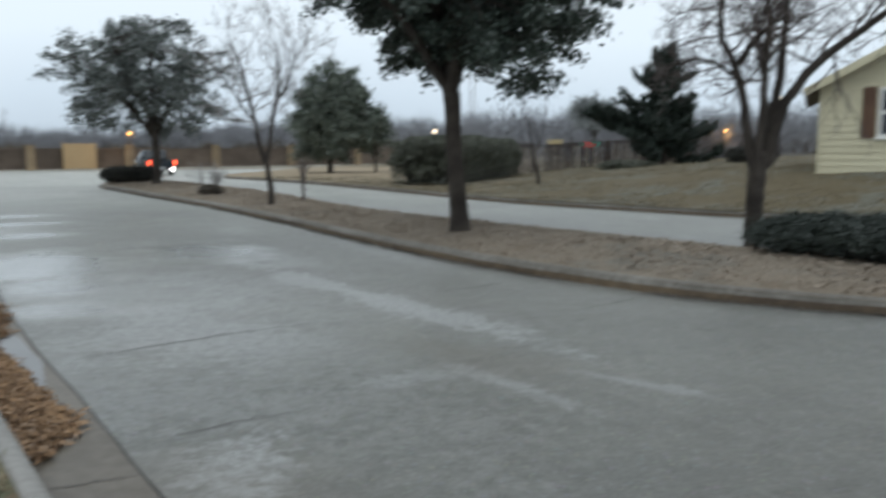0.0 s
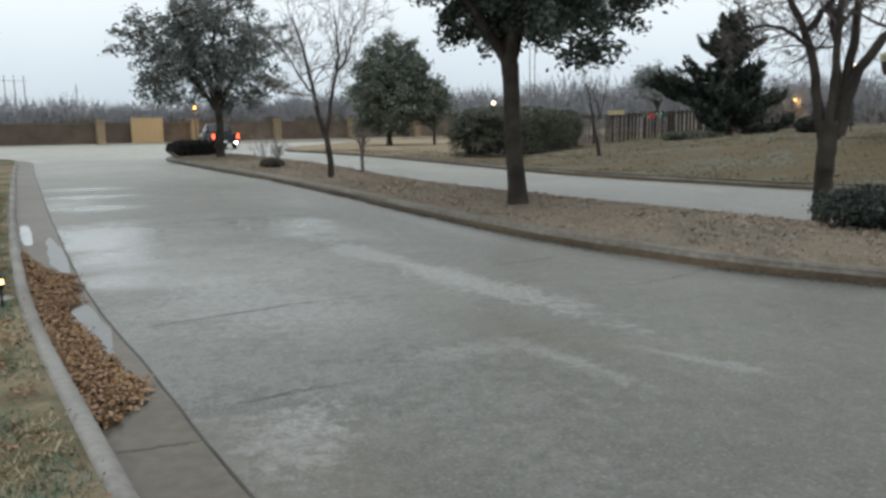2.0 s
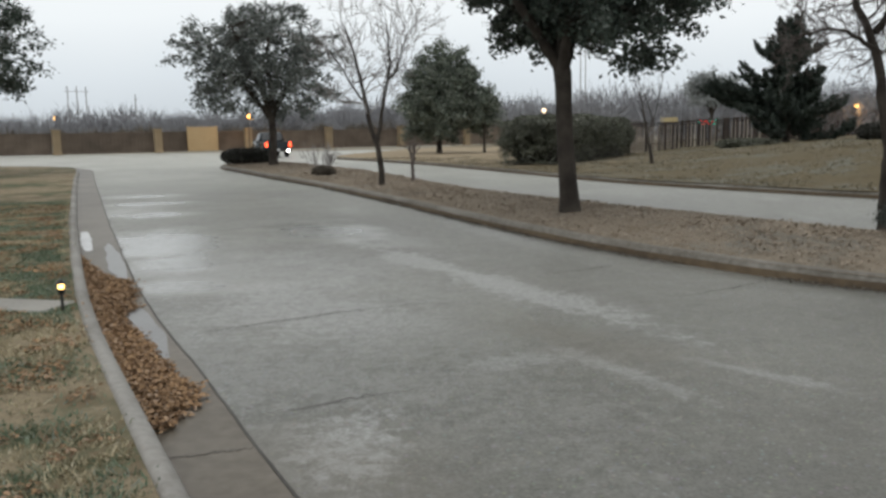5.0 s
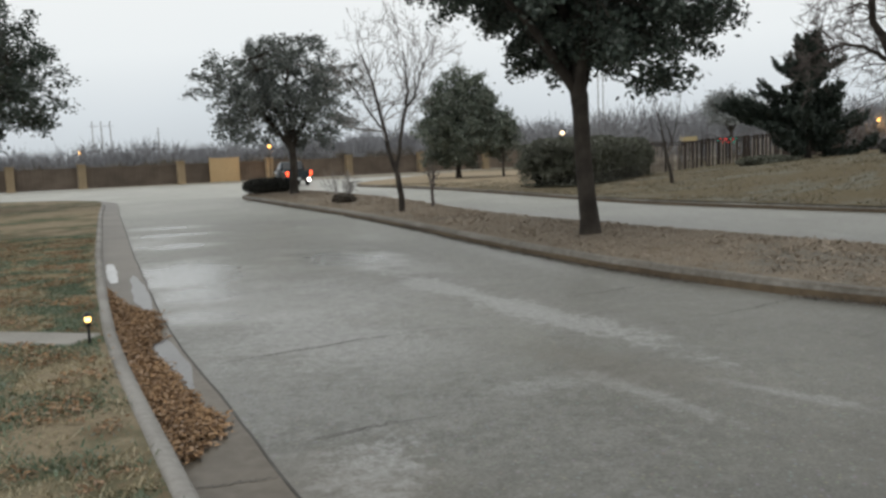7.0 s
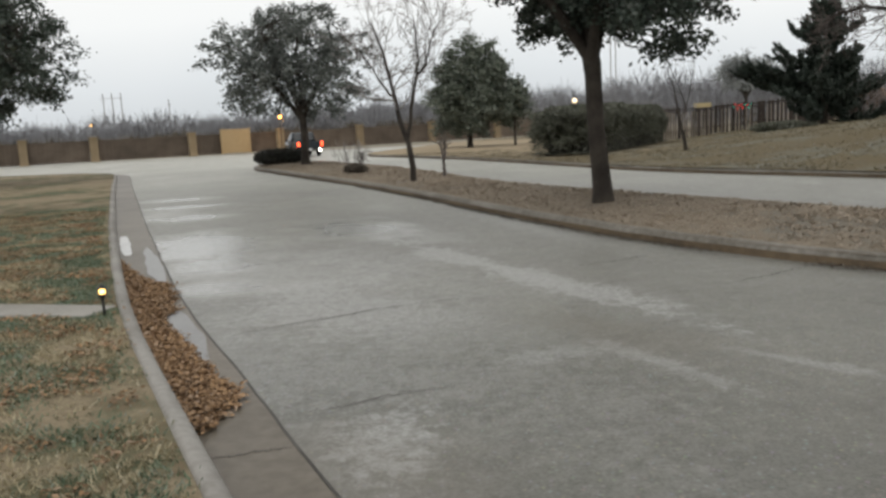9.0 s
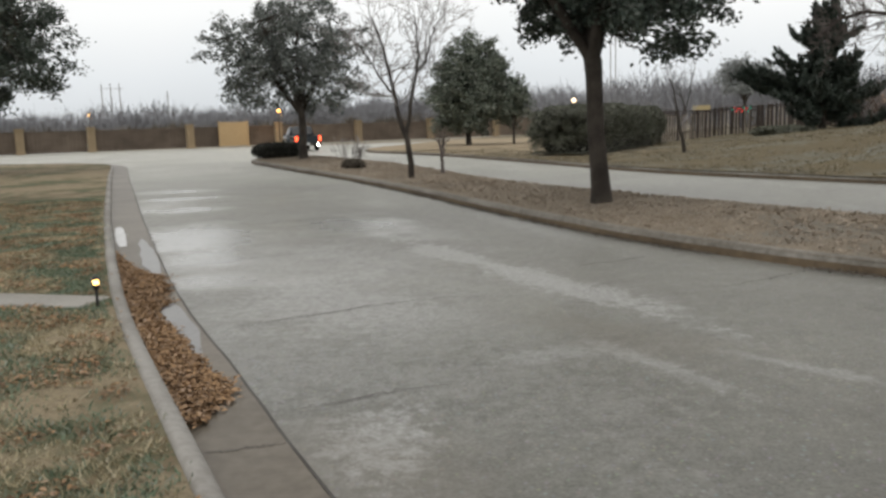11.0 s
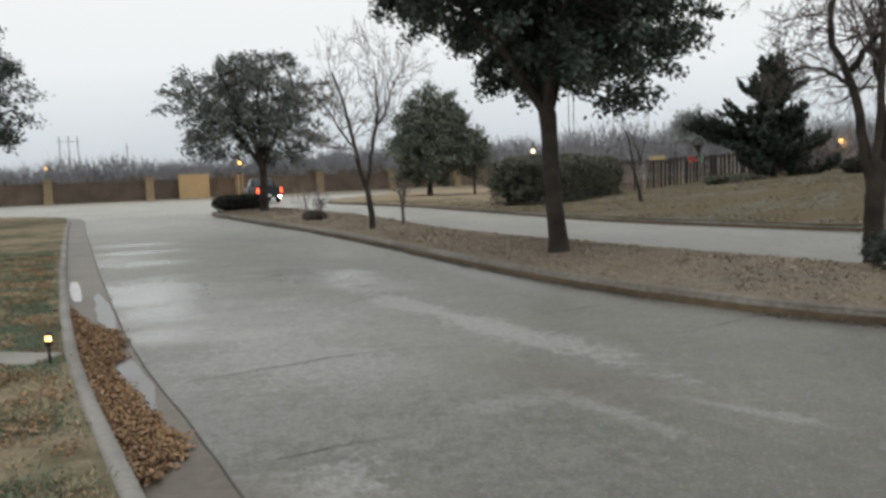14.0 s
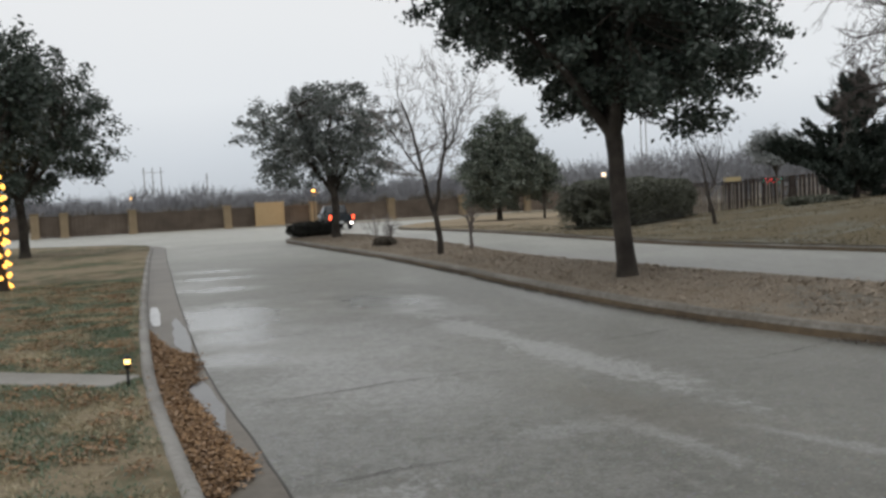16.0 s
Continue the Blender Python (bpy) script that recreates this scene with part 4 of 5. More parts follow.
bm.to_mesh(GAP_SLAT)
GAP_SLAT.materials.append(PICKET_PALE)
bm.free()
rng = np.random.default_rng(5)
line = along([(8.6, 40.4), (12.5, 45.2), (16.3, 50.2), (19, 52), (26, 54.5), (36, 57.5)], 200)
length = float(np.linalg.norm(np.diff(line, axis=0), axis=1).sum())
for i in range(0, 200):
    x, y = line[i]
    d = line[min(i + 1, 199)] - line[max(i - 1, 0)]
    if rng.uniform() < 0.07:
        continue
    pale = 26 < i < 118 and i % 2 == 0 and rng.uniform() < 0.8
    p = link_mesh("picket", GAP_SLAT if pale else PICKET, None, picket_fence)
    z = 0.12 + hill(x, y)
    p.matrix_basis = pose(x, y, z + rng.uniform(-0.04, 0.03), 0, rng.normal(0, 1.2), math.degrees(math.atan2(d[1], d[0])))
for i in range(0, 200, 13):
    x, y = line[i]
    p = part("post", box_bm((0.1, 0.1, 1.85), (0, 0, 0.9), 0.01), PICKET_DARK, picket_fence)
    p.matrix_basis = pose(x + 0.06, y + 0.1, 0.05 + hill(x, y))
for z in (0.45, 1.45, 1.62):
    v, q = tube_data([([(x + 0.03, y + 0.06, 0.12 + z + hill(x, y)) for x, y in line[::4]], [0.045] * 50)], 4)
    raw("rail", v, q, PICKET_DARK, picket_fence)

board = part("sign_board", box_bm((1.05, 0.04, 0.26), (0, 0, 0), 0.008), YELLOW)
board.matrix_basis = pose(14.75, 47.6, 2.0, 0, 0, 4)
part("mount", box_bm((0.08, 0.05, 1.95), (-0.2, 0.05, -1.0), 0.01), PICKET_DARK, board)
part("mount", box_bm((0.08, 0.05, 1.95), (0.25, 0.05, -1.0), 0.01), PICKET_DARK, board)
tagged(board, "blank yellow board fixed along the picket fence top", "board")

fence_lights = thing("string_lights", "red and green string lights hung on the picket fence", "string lights", (18.2, 51.1, 1.85), 35)
v, q = tube_data([([(-0.75 + 0.1 * k, 0, 0.12 * math.sin(k * 1.1)) for k in range(19)], [0.008] * 19)], 4)
raw("cable", v, q, BLACK, fence_lights)
for k in range(0, 19, 2):
    bm = bmesh.new()
    bmesh.ops.create_icosphere(bm, subdivisions=1, radius=0.04, matrix=Matrix.Translation((-0.75 + 0.1 * k, -0.03, 0.12 * math.sin(k * 1.1))))
    part("bulb", bm, GREENBULB if k in (0, 12, 16, 18) else REDBULB, fence_lights)

# ---- the woods behind ----
rng = np.random.default_rng(8)


def brush(count, near, far, high, width, twig, per, mat, name, label, lo=-48, hi=50):
    """Leafless crowns as clouds of fine upswept twigs over a few stems."""
    V = []
    az = np.radians(rng.uniform(lo, hi, count))
    dist = rng.uniform(near, far, count)
    for a, d in zip(az, dist):
        x, y = d * math.sin(a), d * math.cos(a)
        h = max(high * (0.74 + 0.3 * noise.noise((a * 7, d * 0.03, 2)) + 0.2 * noise.noise((a * 30, d * 0.1, 6)) + 0.07 * rng.normal()), 1.0)
        h *= 0.72 + 0.55 * smooth((math.degrees(a) + 30) / 60)
        n = per
        q = rng.normal(size=(n, 3))
        q /= np.linalg.norm(q, axis=1)[:, None]
        q *= rng.uniform(0, 1, (n, 1)) ** 0.4
        foot = np.array([x, y, h * 0.5]) + q * np.array([h * 0.42, h * 0.42, h * 0.5])
        way = q * np.array([0.7, 0.7, 0.3]) + np.array([0, 0, 0.55]) + rng.normal(0, 0.22, (n, 3))
        way *= (twig * rng.uniform(0.5, 1.3, n))[:, None]
        s = np.c_[np.cos(a) * np.ones(n), -np.sin(a) * np.ones(n), np.zeros(n)] * (width * rng.uniform(0.5, 1.3, n))[:, None]
        V.append(np.stack([foot - s, foot + s, foot + way + s * 0.25, foot + way - s * 0.25], 1))
    ob = quads(name, np.concatenate(V), mat)
    return tagged(ob, label, "woods", kind="stuff")


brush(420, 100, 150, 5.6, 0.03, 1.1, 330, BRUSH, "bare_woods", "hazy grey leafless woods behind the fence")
brush(420, 92, 120, 3.0, 0.07, 0.8, 110, BRUSH_LOW, "low_brush", "tangled brown brush under the leafless woods")
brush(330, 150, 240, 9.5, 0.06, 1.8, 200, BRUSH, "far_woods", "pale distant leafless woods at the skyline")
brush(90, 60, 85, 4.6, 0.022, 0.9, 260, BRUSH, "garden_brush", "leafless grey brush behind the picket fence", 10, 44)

# ---- power line ----
for k, (az, dist, high, kind) in enumerate(((22.6, 350, 21, "h"), (19.1, 330, 17, "p"), (-11.4, 340, 33, "t"))):
    x, y = -dist * math.sin(radians(az)), dist * math.cos(radians(az))
    mast = thing("power_pole", "tall weathered power pole with a crossarm", "power pole", (x, y, 0), az, "power poles")
    for s in {"h": (-3.3, 0, 3.3), "p": (0,), "t": (-1.0, 1.0)}[kind]:
        v, q = tube_data([([(s, 0, -0.3), (s, 0, high)], [0.3, 0.2])], 6)
        raw("pole", v, q, POLE, mast)
    part("crossarm", box_bm(({"h": 9.0, "p": 1.5, "t": 3.0}[kind], 0.12, 0.16), (0, 0, high - 2.0), 0.03), POLE, mast)


# ---- lamps ----
def post_lamp(at, high, glow_mat, radius, label, energy=0.0, color=(1, 1, 1), arm=0.0):
    root = thing("street_lamp", label, "street lamp", at, 0, "lamps along the roads")
    v, q = tube_data([([(0, 0, -0.1), (0, 0, high * 0.5), (0, 0, high - radius * 1.2)], [0.05, 0.04, 0.03])], 8)
    raw("post", v, q, BLACK, root, smooth=True)
    part("collar", box_bm((0.16, 0.16, 0.08), (0, 0, high - radius * 1.1), 0.02), BLACK, root)
    bm = bmesh.new()
    bmesh.ops.create_icosphere(bm, subdivisions=2, radius=radius)
    bmesh.ops.translate(bm, vec=(0, 0, high), verts=bm.verts)
    part("globe", bm, glow_mat, root, "glowing lamp globe", True)
    if energy:
        d = bpy.data.lights.new("lamp_light", "POINT")
        d.energy, d.color, d.shadow_soft_size = energy, color, radius
        lo = new("lamp_light", d)
        lo.parent = root
        lo.location = (0, -radius - 0.35, high)
    return root


post_lamp((9.1, 59.3, 0.15), 2.75, GLOBE, 0.16, "glowing round garden lamp on a post above the hedge")
post_lamp((*on_fence(1.95, 1.6), 0.0), 3.1, SODIUM, 0.14, "orange sodium lamp on a post at the fence", 80, (1.0, 0.5, 0.14))
post_lamp((-17.7, 130, 0.0), 5.0, GLOBE, 0.22, "small white lamp far behind the fence")
post_lamp((3.0, 140, 0.0), 12.0, SODIUM, 0.28, "tall yellow street lamp far behind the trees")
post_lamp((-65, 146, 0.0), 4.8, SODIUM, 0.25, "small orange lamp far behind the fence")
post_lamp((-31, 150, 0.0), 4.0, SODIUM, 0.25, "small orange lamp in the far woods")
post_lamp((29.8, 54.6, 0.5), 2.3, SODIUM, 0.12, "orange lamp beside the tan-roofed shed", 60, (1.0, 0.5, 0.14))
post_lamp((23.8, 38.2, 0.7), 3.35, GLOBE, 0.12, "warm lamp on a slim post near the house")

# ---- shed with a tan roof ----
shed = thing("shed", "small brown shed with a tan shingle roof", "shed", (30.8, 58.5, 0.4), -28)
part("wall", box_bm((3.0, 2.6, 1.5), (0, 0, 0.75), 0.01), FENCE_WOOD, shed)
for s in (-1, 1):
    bm = box_bm((1.95, 3.0, 0.09), (0, 0, 0), 0.01)
    p = part("roof", bm, TANROOF, shed)
    p.matrix_basis = pose(s * 0.85, 0, 1.85, 0, s * 28, 0)


# ---- pickup truck ----
def pickup(at, turn):
    root = thing("pickup_truck", "dark compact pickup truck with lit tail lamps", "pickup truck", at, turn)

    def slab_from(profile, half, name, mat, taper=0.0, bevel=0.03, label=""):
        bm = bmesh.new()
        fa = bm.faces.new([bm.verts.new((-half, y, z)) for y, z in profile])
        r = bmesh.ops.extrude_face_region(bm, geom=[fa])
        vs = [e for e in r["geom"] if isinstance(e, bmesh.types.BMVert)]
        bmesh.ops.translate(bm, vec=(2 * half, 0, 0), verts=vs)
        top = max(z for _, z in profile)
        low = min(z for _, z in profile)
        for v in bm.verts:
            v.co.x *= 1 - taper * (v.co.z - low) / (top - low)
        bmesh.ops.bevel(bm, geom=list(bm.edges), offset=bevel, segments=2, affect="EDGES")
        return part(name, bm, mat, root, label, True)

    slab_from([(-0.35, 0.42), (2.35, 0.42), (2.45, 0.55), (2.42, 0.86), (2.2, 0.96), (1.15, 1.02), (-0.35, 1.02)], 0.84, "body", TRUCKPAINT)
    slab_from([(-0.35, 1.0), (1.2, 1.0), (0.6, 1.56), (0.35, 1.62), (-0.12, 1.62), (-0.3, 1.52)], 0.82, "cab", TRUCKPAINT, 0.18)
    for s in (-1, 1):
        slab = box_bm((0.1, 1.95, 0.52), (s * 0.79, -1.35, 0.74), 0.03)
        part("bed_side", slab, TRUCKPAINT, root)
        glass = bmesh.new()
        glass.faces.new([glass.verts.new(c) for c in ((s * 0.835, -0.2, 1.06), (s * 0.835, 0.98, 1.06), (s * 0.735, 0.52, 1.5), (s * 0.735, -0.12, 1.5))])
        part("side_window", glass, GLASS, root)
        part("tail_lamp", box_bm((0.14, 0.06, 0.3), (s * 0.76, -2.33, 0.82), 0.015), RED, root, "glowing red tail lamp")
        part("mirror", box_bm((0.18, 0.08, 0.14), (s * 0.98, 0.75, 1.1), 0.02), BLACK, root)
        for y in (1.55, -1.35):
            bm = bmesh.new()
            bmesh.ops.create_cone(bm, cap_ends=True, segments=24, radius1=0.33, radius2=0.33, depth=0.22, matrix=Matrix.Translation((s * 0.74, y, 0.33)) @ Matrix.Rotation(radians(90), 4, "Y"))
            bmesh.ops.bevel(bm, geom=[e for e in bm.edges if len(e.link_faces) == 2 and any(len(q.verts) > 4 for q in e.link_faces)], offset=0.04, segments=2, affect="EDGES")
            w = part("wheel", bm, TYRE, root, "", True)
            bm = bmesh.new()
            bmesh.ops.create_cone(bm, cap_ends=True, segments=16, radius1=0.19, radius2=0.17, depth=0.03, matrix=Matrix.Translation((s * 0.855, y, 0.33)) @ Matrix.Rotation(radians(90), 4, "Y"))
            part("rim", bm, STEEL, w, "dull steel rim")
    part("bed_floor", box_bm((1.5, 1.95, 0.06), (0, -1.35, 0.6), 0.01), BLACK, root)
    part("tailgate", box_bm((1.46, 0.07, 0.5), (0, -2.31, 0.75), 0.02), TRUCKPAINT, root)
    part("bumper", box_bm((1.66, 0.14, 0.18), (0, -2.42, 0.46), 0.04), BLACK, root)
    part("number_plate", box_bm((0.32, 0.02, 0.15), (-0.1, -2.5, 0.48), 0.004), PLATE, root, "blank pale number plate")
    rear = bmesh.new()
    rear.faces.new([rear.verts.new(c) for c in ((-0.66, -0.352, 1.08), (0.66, -0.352, 1.08), (0.6, -0.315, 1.5), (-0.6, -0.315, 1.5))])
    part("rear_window", rear, GLASS, root)
    bm = bmesh.new()
    bmesh.ops.create_icosphere(bm, subdivisions=2, radius=0.08, matrix=Matrix.Translation((0.6, -2.5, 0.42)))
    part("reversing_lamp", bm, WHITEGLOW, root, "bright white reversing lamp")
    return root


pickup((-10.05, 54.5, 0.0), 22)


# ---- cream house on the bank ----
def house():
    z0 = 0.14 + hill(14.1, 20.6)
    root = thing("house", "cream lap-sided house with brown shutters on the bank", "house", (14.1, 20.6, z0), -34)
    wide, deep, eave, rise = 8.4, 9.0, 2.42, 0.55
    bm = bmesh.new()
    pts = [(0, 0, -0.5), (wide, 0, -0.5), (wide, 0, eave), (wide / 2, 0, eave + rise * wide / 2), (0, 0, eave)]
    fr = [bm.verts.new(p) for p in pts]
    bk = [bm.verts.new((x, deep, z)) for x, _, z in pts]
    bm.faces.new(fr)
    bm.faces.new(bk[::-1])
    for i in range(5):
        bm.faces.new((fr[i], fr[(i + 1) % 5], bk[(i + 1) % 5], bk[i]))
    wall = part("wall", bm, SIDING, root)
    step = 0.19
    k = 0
    z = 0.0
    while z < eave + rise * wide / 2 - 0.15:
        cut = max(0.0, (z + step - eave) / rise)
        a, b = cut + 0.06, wide - cut - 0.06
        spans = [(a, b)]
        if 0.95 < z + step / 2 < 2.35:
            spans = [(a, 1.0), (3.05, b)]
        for u, w in spans:
            if w - u < 0.1:
                continue
            v = [(u, -0.03, z), (w, -0.03, z), (w, -0.004, z + step), (u, -0.004, z + step), (u, 0.02, z), (w, 0.02, z)]
            raw("siding_board", v, [(0, 1, 2, 3), (4, 5, 1, 0)], SIDING, wall)
        z += step
        k += 1
    for x in (0.0, wide):
        part("corner_board", box_bm((0.1, 0.1, eave + 0.1), (x, -0.0, eave / 2), 0.008), SIDING, root)
    for s in (-1, 1):
        long = math.hypot(wide / 2 + 0.45, rise * (wide / 2 + 0.45))
        tilt = math.degrees(math.atan(rise))
        r = part("roof", box_bm((long, deep + 0.9, 0.12), (0, 0, 0), 0.01), ROOF, root)
        cx = wide / 2 + s * (wide / 2 + 0.45) / 2
        cz = eave + rise * wide / 2 - rise * (wide / 2 + 0.45) / 2 + 0.1
        r.matrix_basis = pose(cx, deep / 2 - 0.05, cz, 0, s * tilt, 0)
        f = part("fascia", box_bm((long, 0.04, 0.2), (0, 0, 0), 0.005), SIDING, root, "cream rake board")
        f.matrix_basis = pose(cx, -0.5, cz - 0.05, 0, s * tilt, 0)
    win = part("window", box_bm((1.2, 0.06, 1.36), (2.02, -0.01, 1.66), 0.01), WHITE, root)
    for zc, nm in ((1.34, "pane"), (1.98, "pane")):
        part(nm, box_bm((1.02, 0.02, 0.54), (2.02, -0.045, zc), 0.004), GLASS, win)
    part("sill", box_bm((1.34, 0.12, 0.06), (2.02, -0.06, 0.95), 0.01), WHITE, win)
    for x in (1.2, 2.84):
        bm = box_bm((0.34, 0.04, 1.4), (x, -0.03, 1.66), 0.006)
        sh = part("shutter", bm, SHUTTER, root, "brown louvred shutter")
        for i in range(16):
            part("louvre", box_bm((0.26, 0.02, 0.05), (x, -0.056, 1.06 + i * 0.08), 0), SHUTTER, sh)
    return root


house()

# ---- lawn lamp ----
lamp = thing("path_lamp", "small black solar path lamp glowing warmly in the lawn", "path lamp", (-2.98, 6.56, 0.11))
v, q = tube_data([([(0, 0, -0.08), (0, 0, 0.16)], [0.012, 0.012])], 8)
raw("stake", v, q, BLACK, lamp)
for name, z, r1, r2, h, m in (("base", 0.17, 0.02, 0.034, 0.04, BLACK), ("lens", 0.212, 0.024, 0.024, 0.044, PATHGLOW), ("cap", 0.25, 0.045, 0.01, 0.032, BLACK)):
    bm = bmesh.new()
    bmesh.ops.create_cone(bm, cap_ends=True, segments=20, radius1=r1, radius2=r2, depth=h, matrix=Matrix.Translation((0, 0, z)))
    part(name, bm, m, lamp, "glowing warm lens" if name == "lens" else "")

# ---- string lights wound round the trunk ----
strings = thing("string_lights", "warm string lights wound round an oak trunk", "string lights", (-9.98, 16.0, 0.11))
turns = [(0.2 * math.cos(k * 0.42), 0.2 * math.sin(k * 0.42), 0.1 + 2.3 * k / 150) for k in range(151)]
v, q = tube_data([(turns, [0.006] * 151)], 4)
raw("cable", v, q, BLACK, strings)
bm = bmesh.new()
bmesh.ops.create_icosphere(bm, subdivisions=1, radius=0.05)
BULB_ME = bpy.data.meshes.new("bulb")
bm.to_mesh(BULB_ME)
bm.free()
for k in range(1, 150, 2):
    b = link_mesh("bulb", BULB_ME, BULB, strings)
    x, y, z = turns[k]
    b.location = (x * 1.1, y * 1.1, z)

# ---- fallen leaves and grass ----
rng = np.random.default_rng(77)


def curled(c, size, lift):
    """Folded leaf shapes: two quads each, meeting at a raised midrib."""
    n = len(c)
    a = rng.uniform(0, 2 * np.pi, n)
    d = np.c_[np.cos(a), np.sin(a), rng.normal(0, 0.25, n)]
    s = np.c_[-np.sin(a), np.cos(a), rng.normal(0, 0.3, n)]
    L = (size * rng.uniform(0.6, 1.3, n))[:, None]
    p = c + np.c_[np.zeros(n), np.zeros(n), rng.uniform(0.004, lift, n)]
    up = np.array([0, 0, 1.0]) * L * rng.uniform(0.05, 0.4, (n, 1))
    one = np.stack([p - d * L, p - d * L * 0.1 + s * L * 0.55 + up, p + d * L * 0.6 + s * L * 0.4 + up, p + d * L], 1)
    two = np.stack([p - d * L, p + d * L, p + d * L * 0.6 - s * L * 0.4 + up, p - d * L * 0.1 - s * L * 0.55 + up], 1)
    return np.concatenate([one, two])


gl = along(KERB_LEFT, 600)
gd = np.gradient(gl, axis=0)
gd /= np.linalg.norm(gd, axis=1)[:, None]
go = np.stack([gd[:, 1], -gd[:, 0]], 1)
C = []
DRIFT = ((3.92, 0.0), (4.08, 0.13), (4.4, 0.36), (4.75, 0.28), (5.3, 0.31), (5.9, 0.24), (6.5, 0.22), (6.9, 0.28), (7.4, 0.38), (7.9, 0.43), (8.3, 0.34), (8.8, 0.18), (9.5, 0.08), (10.2, 0.0))
for i in range(600):
    y = gl[i][1]
    if not 3.9 < y < 10.2:
        continue
    reach = float(np.interp(y, *zip(*DRIFT))) * (1 + 0.3 * noise.noise((y * 3.1, 0, 4)))
    n = int(1300 * reach)
    u = rng.uniform(0, 1, n) ** 0.85 * reach * (1 + rng.exponential(0.05, n))
    p = gl[i] + go[i] * u[:, None] + rng.normal(0, 0.03, (n, 2))
    C.append(np.c_[p, 0.012 + 0.07 * np.maximum(0, 1 - u / max(reach, 0.01)) ** 0.7 * rng.uniform(0, 1, n)])
C = np.concatenate(C)
drift = quads("leaf_drift", curled(C, 0.018, 0.012), DEADLEAF)
tagged(drift, "drift of brown fallen oak leaves in the gutter", "leaves", kind="stuff")


def inside_left(n, y0, y1, reach):
    k = rng.integers(0, 600, n * 4)
    k = k[(gl[k, 1] > y0) & (gl[k, 1] < y1)][:n]
    u = 0.2 + reach * rng.uniform(0, 1, len(k)) ** 1.2
    p = gl[k] - go[k] * u[:, None] + rng.normal(0, 0.06, (len(k), 2))
    q = (p - np.array([-4.62, 7.08])) @ np.array([[0.97, 0.242], [-0.242, 0.97]])
    return p[~((np.abs(q[:, 0]) < 1.62) & (np.abs(q[:, 1]) < 0.23))]


def patch(p, scale, seed):
    return np.array([noise.noise((x * scale, y * scale, seed)) + 0.5 * noise.noise((x * scale * 2.7, y * scale * 2.7, seed + 5)) for x, y in p])


def z_left(p):
    return np.array([0.112 + bumps(x, y) for x, y in p])


def bare(p):
    """1 in the trodden patch of bare earth beside the kerb, 0 away from it."""
    q = (p - np.array([-1.95, 4.25])) / np.array([0.5, 0.38])
    return np.clip(1.6 - (q**2).sum(1), 0, 1)


p = inside_left(90000, 0.5, 17, 7.0)
p = p[patch(p, 1.9, 11) > 0.03 + 0.5 * bare(p)]
quads_litter = quads("lawn_leaves", curled(np.c_[p, z_left(p) + 0.012], 0.017, 0.018), DEADLEAF)
tagged(quads_litter, "scattered brown oak leaves lying on the lawn", "leaves", kind="stuff")


def blades(p, z, high, wide, mat, name, label):
    n = len(p)
    a = rng.uniform(0, 2 * np.pi, n)
    s = np.c_[np.cos(a), np.sin(a), np.zeros(n)] * (wide * rng.uniform(0.6, 1.3, n))[:, None]
    lean = np.c_[rng.normal(0, 0.7, n), rng.normal(0, 0.7, n), np.ones(n)] * (high * rng.uniform(0.4, 1.2, n))[:, None]
    f = np.c_[p, z]
    ob = quads(name, np.stack([f - s, f + s, f + lean + s * 0.2, f + lean - s * 0.2], 1), mat)
    return tagged(ob, label, "grass", kind="stuff")


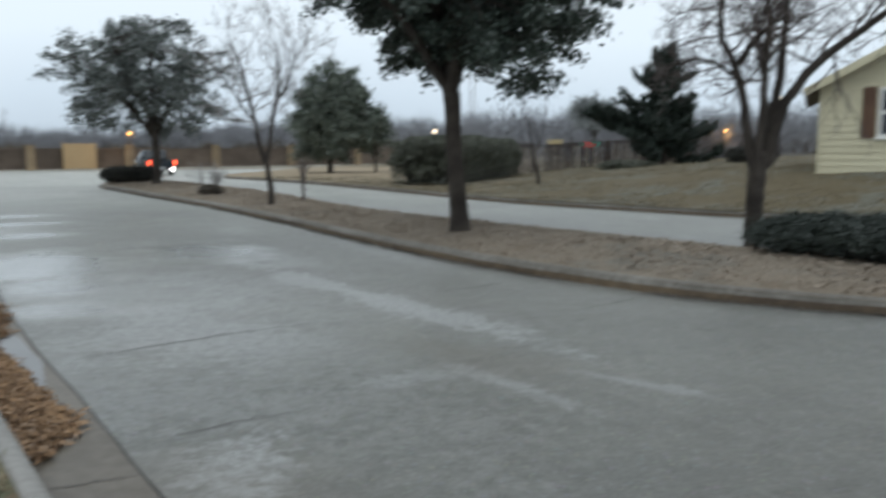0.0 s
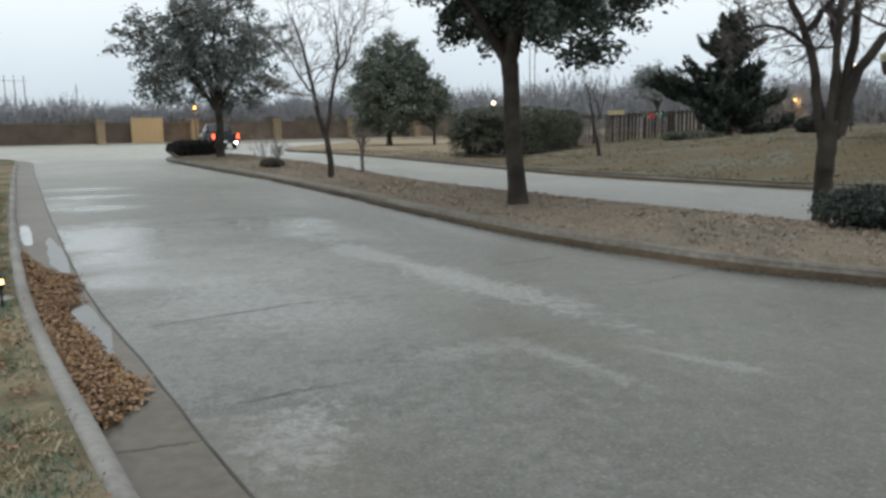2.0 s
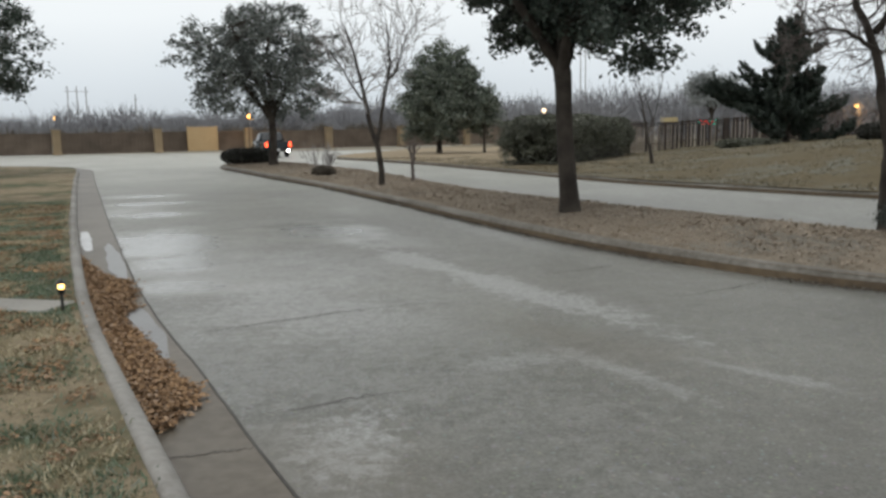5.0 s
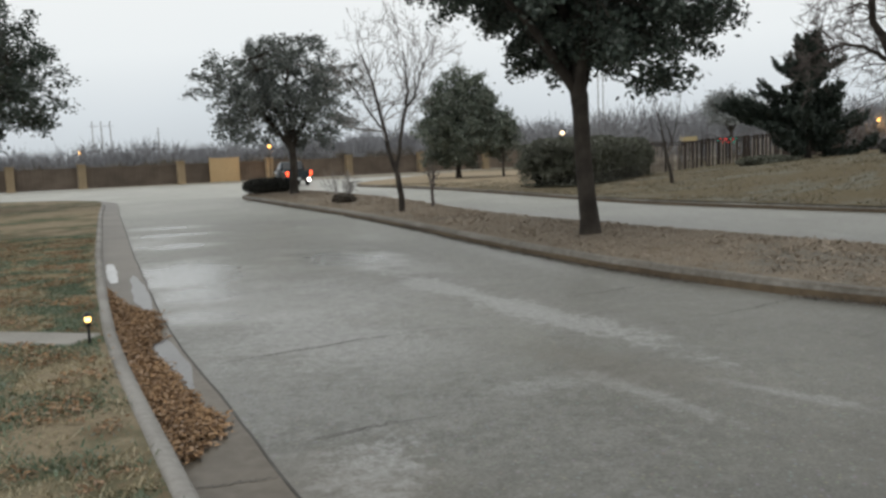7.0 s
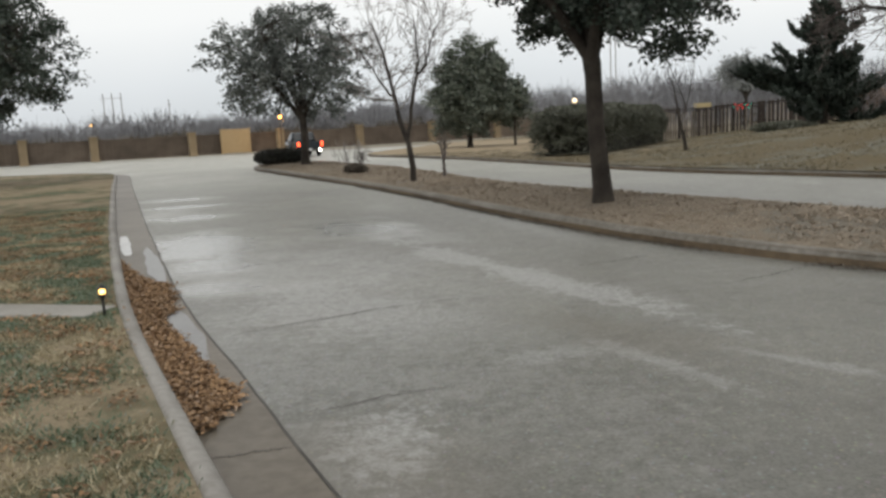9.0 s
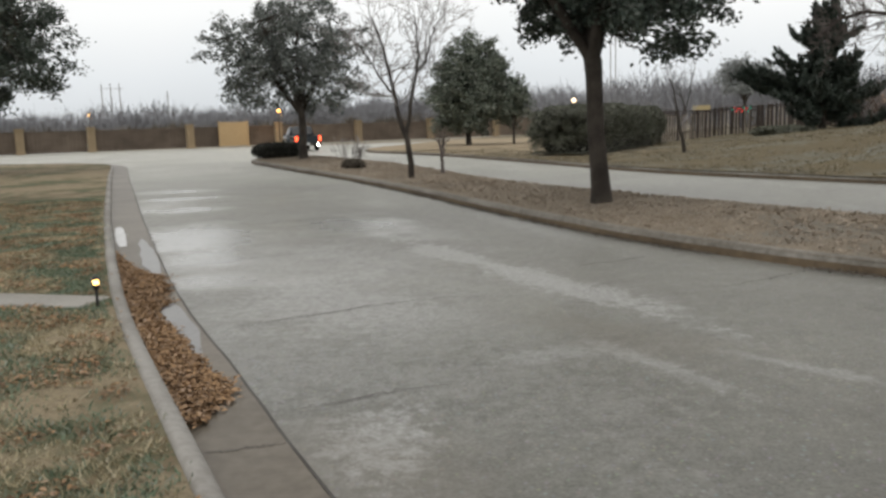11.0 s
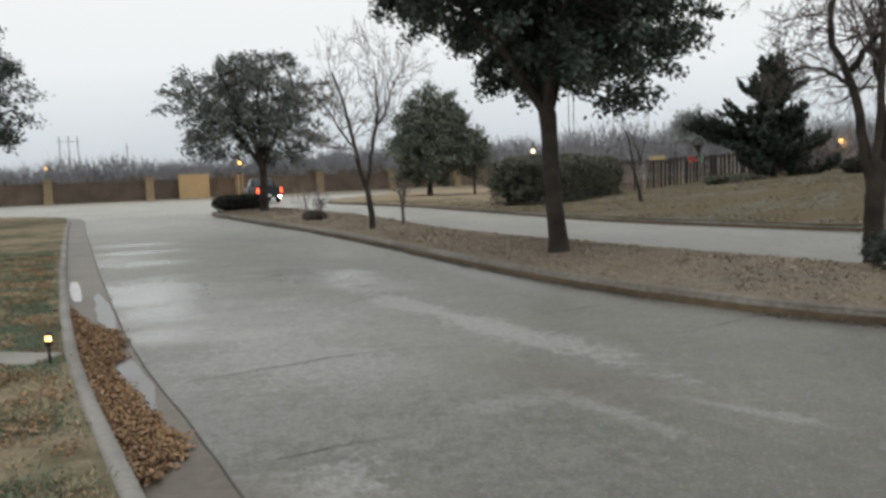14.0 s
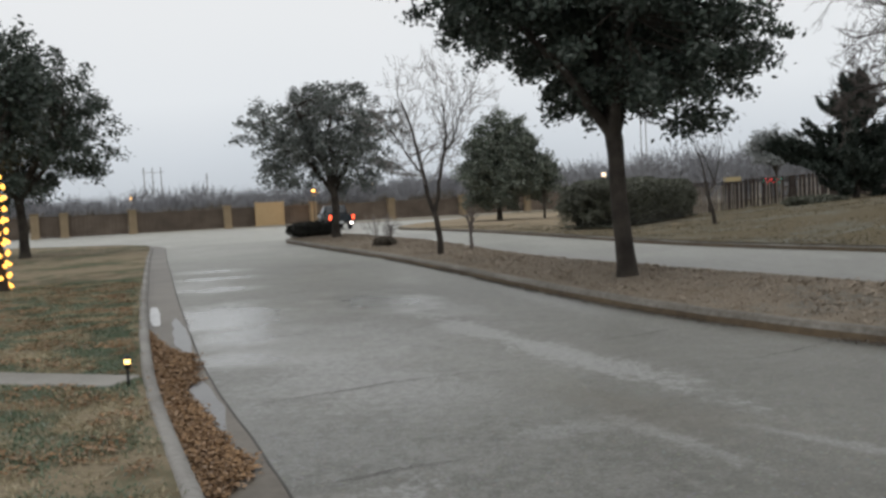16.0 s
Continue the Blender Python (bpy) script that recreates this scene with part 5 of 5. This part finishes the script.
p = inside_left(260000, 1.5, 18, 7.0)
p = p[rng.uniform(0, 1, len(p)) > 0.85 * bare(p)]
g = patch(p, 1.3, 3)
dry, green = p[(g <= 0.04) & (g > -0.4)], p[g > -0.07]
blades(dry, z_left(dry), 0.028, 0.006, BLADE, "dry_grass", "dry straw-coloured grass of the lawn")
blades(green, z_left(green), 0.028, 0.006, BLADE_GREEN, "green_grass", "frosted green grass tufts of the lawn")

k = rng.integers(0, len(MEDIAN_NEAR) - 1, 60000)
s = rng.uniform(0.04, 0.97, 60000)
w = rng.uniform(0, 1, (60000, 1))
a = MEDIAN_NEAR[k] * (1 - w) + MEDIAN_NEAR[k + 1] * w
b = MEDIAN_FAR[k] * (1 - w) + MEDIAN_FAR[k + 1] * w
p = a * (1 - s[:, None]) + b * s[:, None]
z = 0.13 + 0.09 * np.sin(np.pi * s) + np.array([bumps(x, y, 0.025) for x, y in p])
g = patch(p, 0.8, 21)
blades(p[g > -0.3], z[g > -0.3], 0.022, 0.009, LITTER, "median_grass", "dry grass of the median strip")
m = (g < 0.1) & (rng.uniform(0, 1, 60000) < 0.35)
litter = quads("median_leaves", curled(np.c_[p[m], z[m] + 0.015], 0.028, 0.02), LITTER)
tagged(litter, "brown leaf litter on the median strip", "leaves", kind="stuff")

ml = along(MEDIAN_NEAR, 500)
md = np.gradient(ml, axis=0)
md /= np.linalg.norm(md, axis=1)[:, None]
k = rng.integers(60, 440, 9000)
u = np.abs(rng.normal(0, 0.06, 9000)) + 0.03
p = ml[k] + np.stack([-md[k, 1], md[k, 0]], 1) * u[:, None] + rng.normal(0, 0.03, (9000, 2))
p = p[patch(p, 0.9, 41) > -0.25]
foot = quads("kerb_litter", curled(np.c_[p, np.full(len(p), 0.006)], 0.016, 0.015), BRUSH_LOW)
tagged(foot, "thin line of brown leaf crumbs along the median kerb", "leaves", kind="stuff")

k = rng.integers(8, len(KERB_FAR) - 30, 60000)
u = 0.2 + 26 * rng.uniform(0, 1, 60000) ** 1.6
p = KERB_FAR[k] + np.array([0.917, 0.399]) * u[:, None] + rng.normal(0, 0.2, (60000, 2))
p = p[(p[:, 1] < 44) | (p[:, 0] > 10)]
z = np.array([0.14 + hill(x, y) + bumps(x, y, 0.04) for x, y in p])
g = patch(p, 0.4, 31)
blades(p[g > -0.2], z[g > -0.2], 0.05, 0.016, BLADE_FROST, "lawn_grass", "frosted dry grass on the rising lawn")
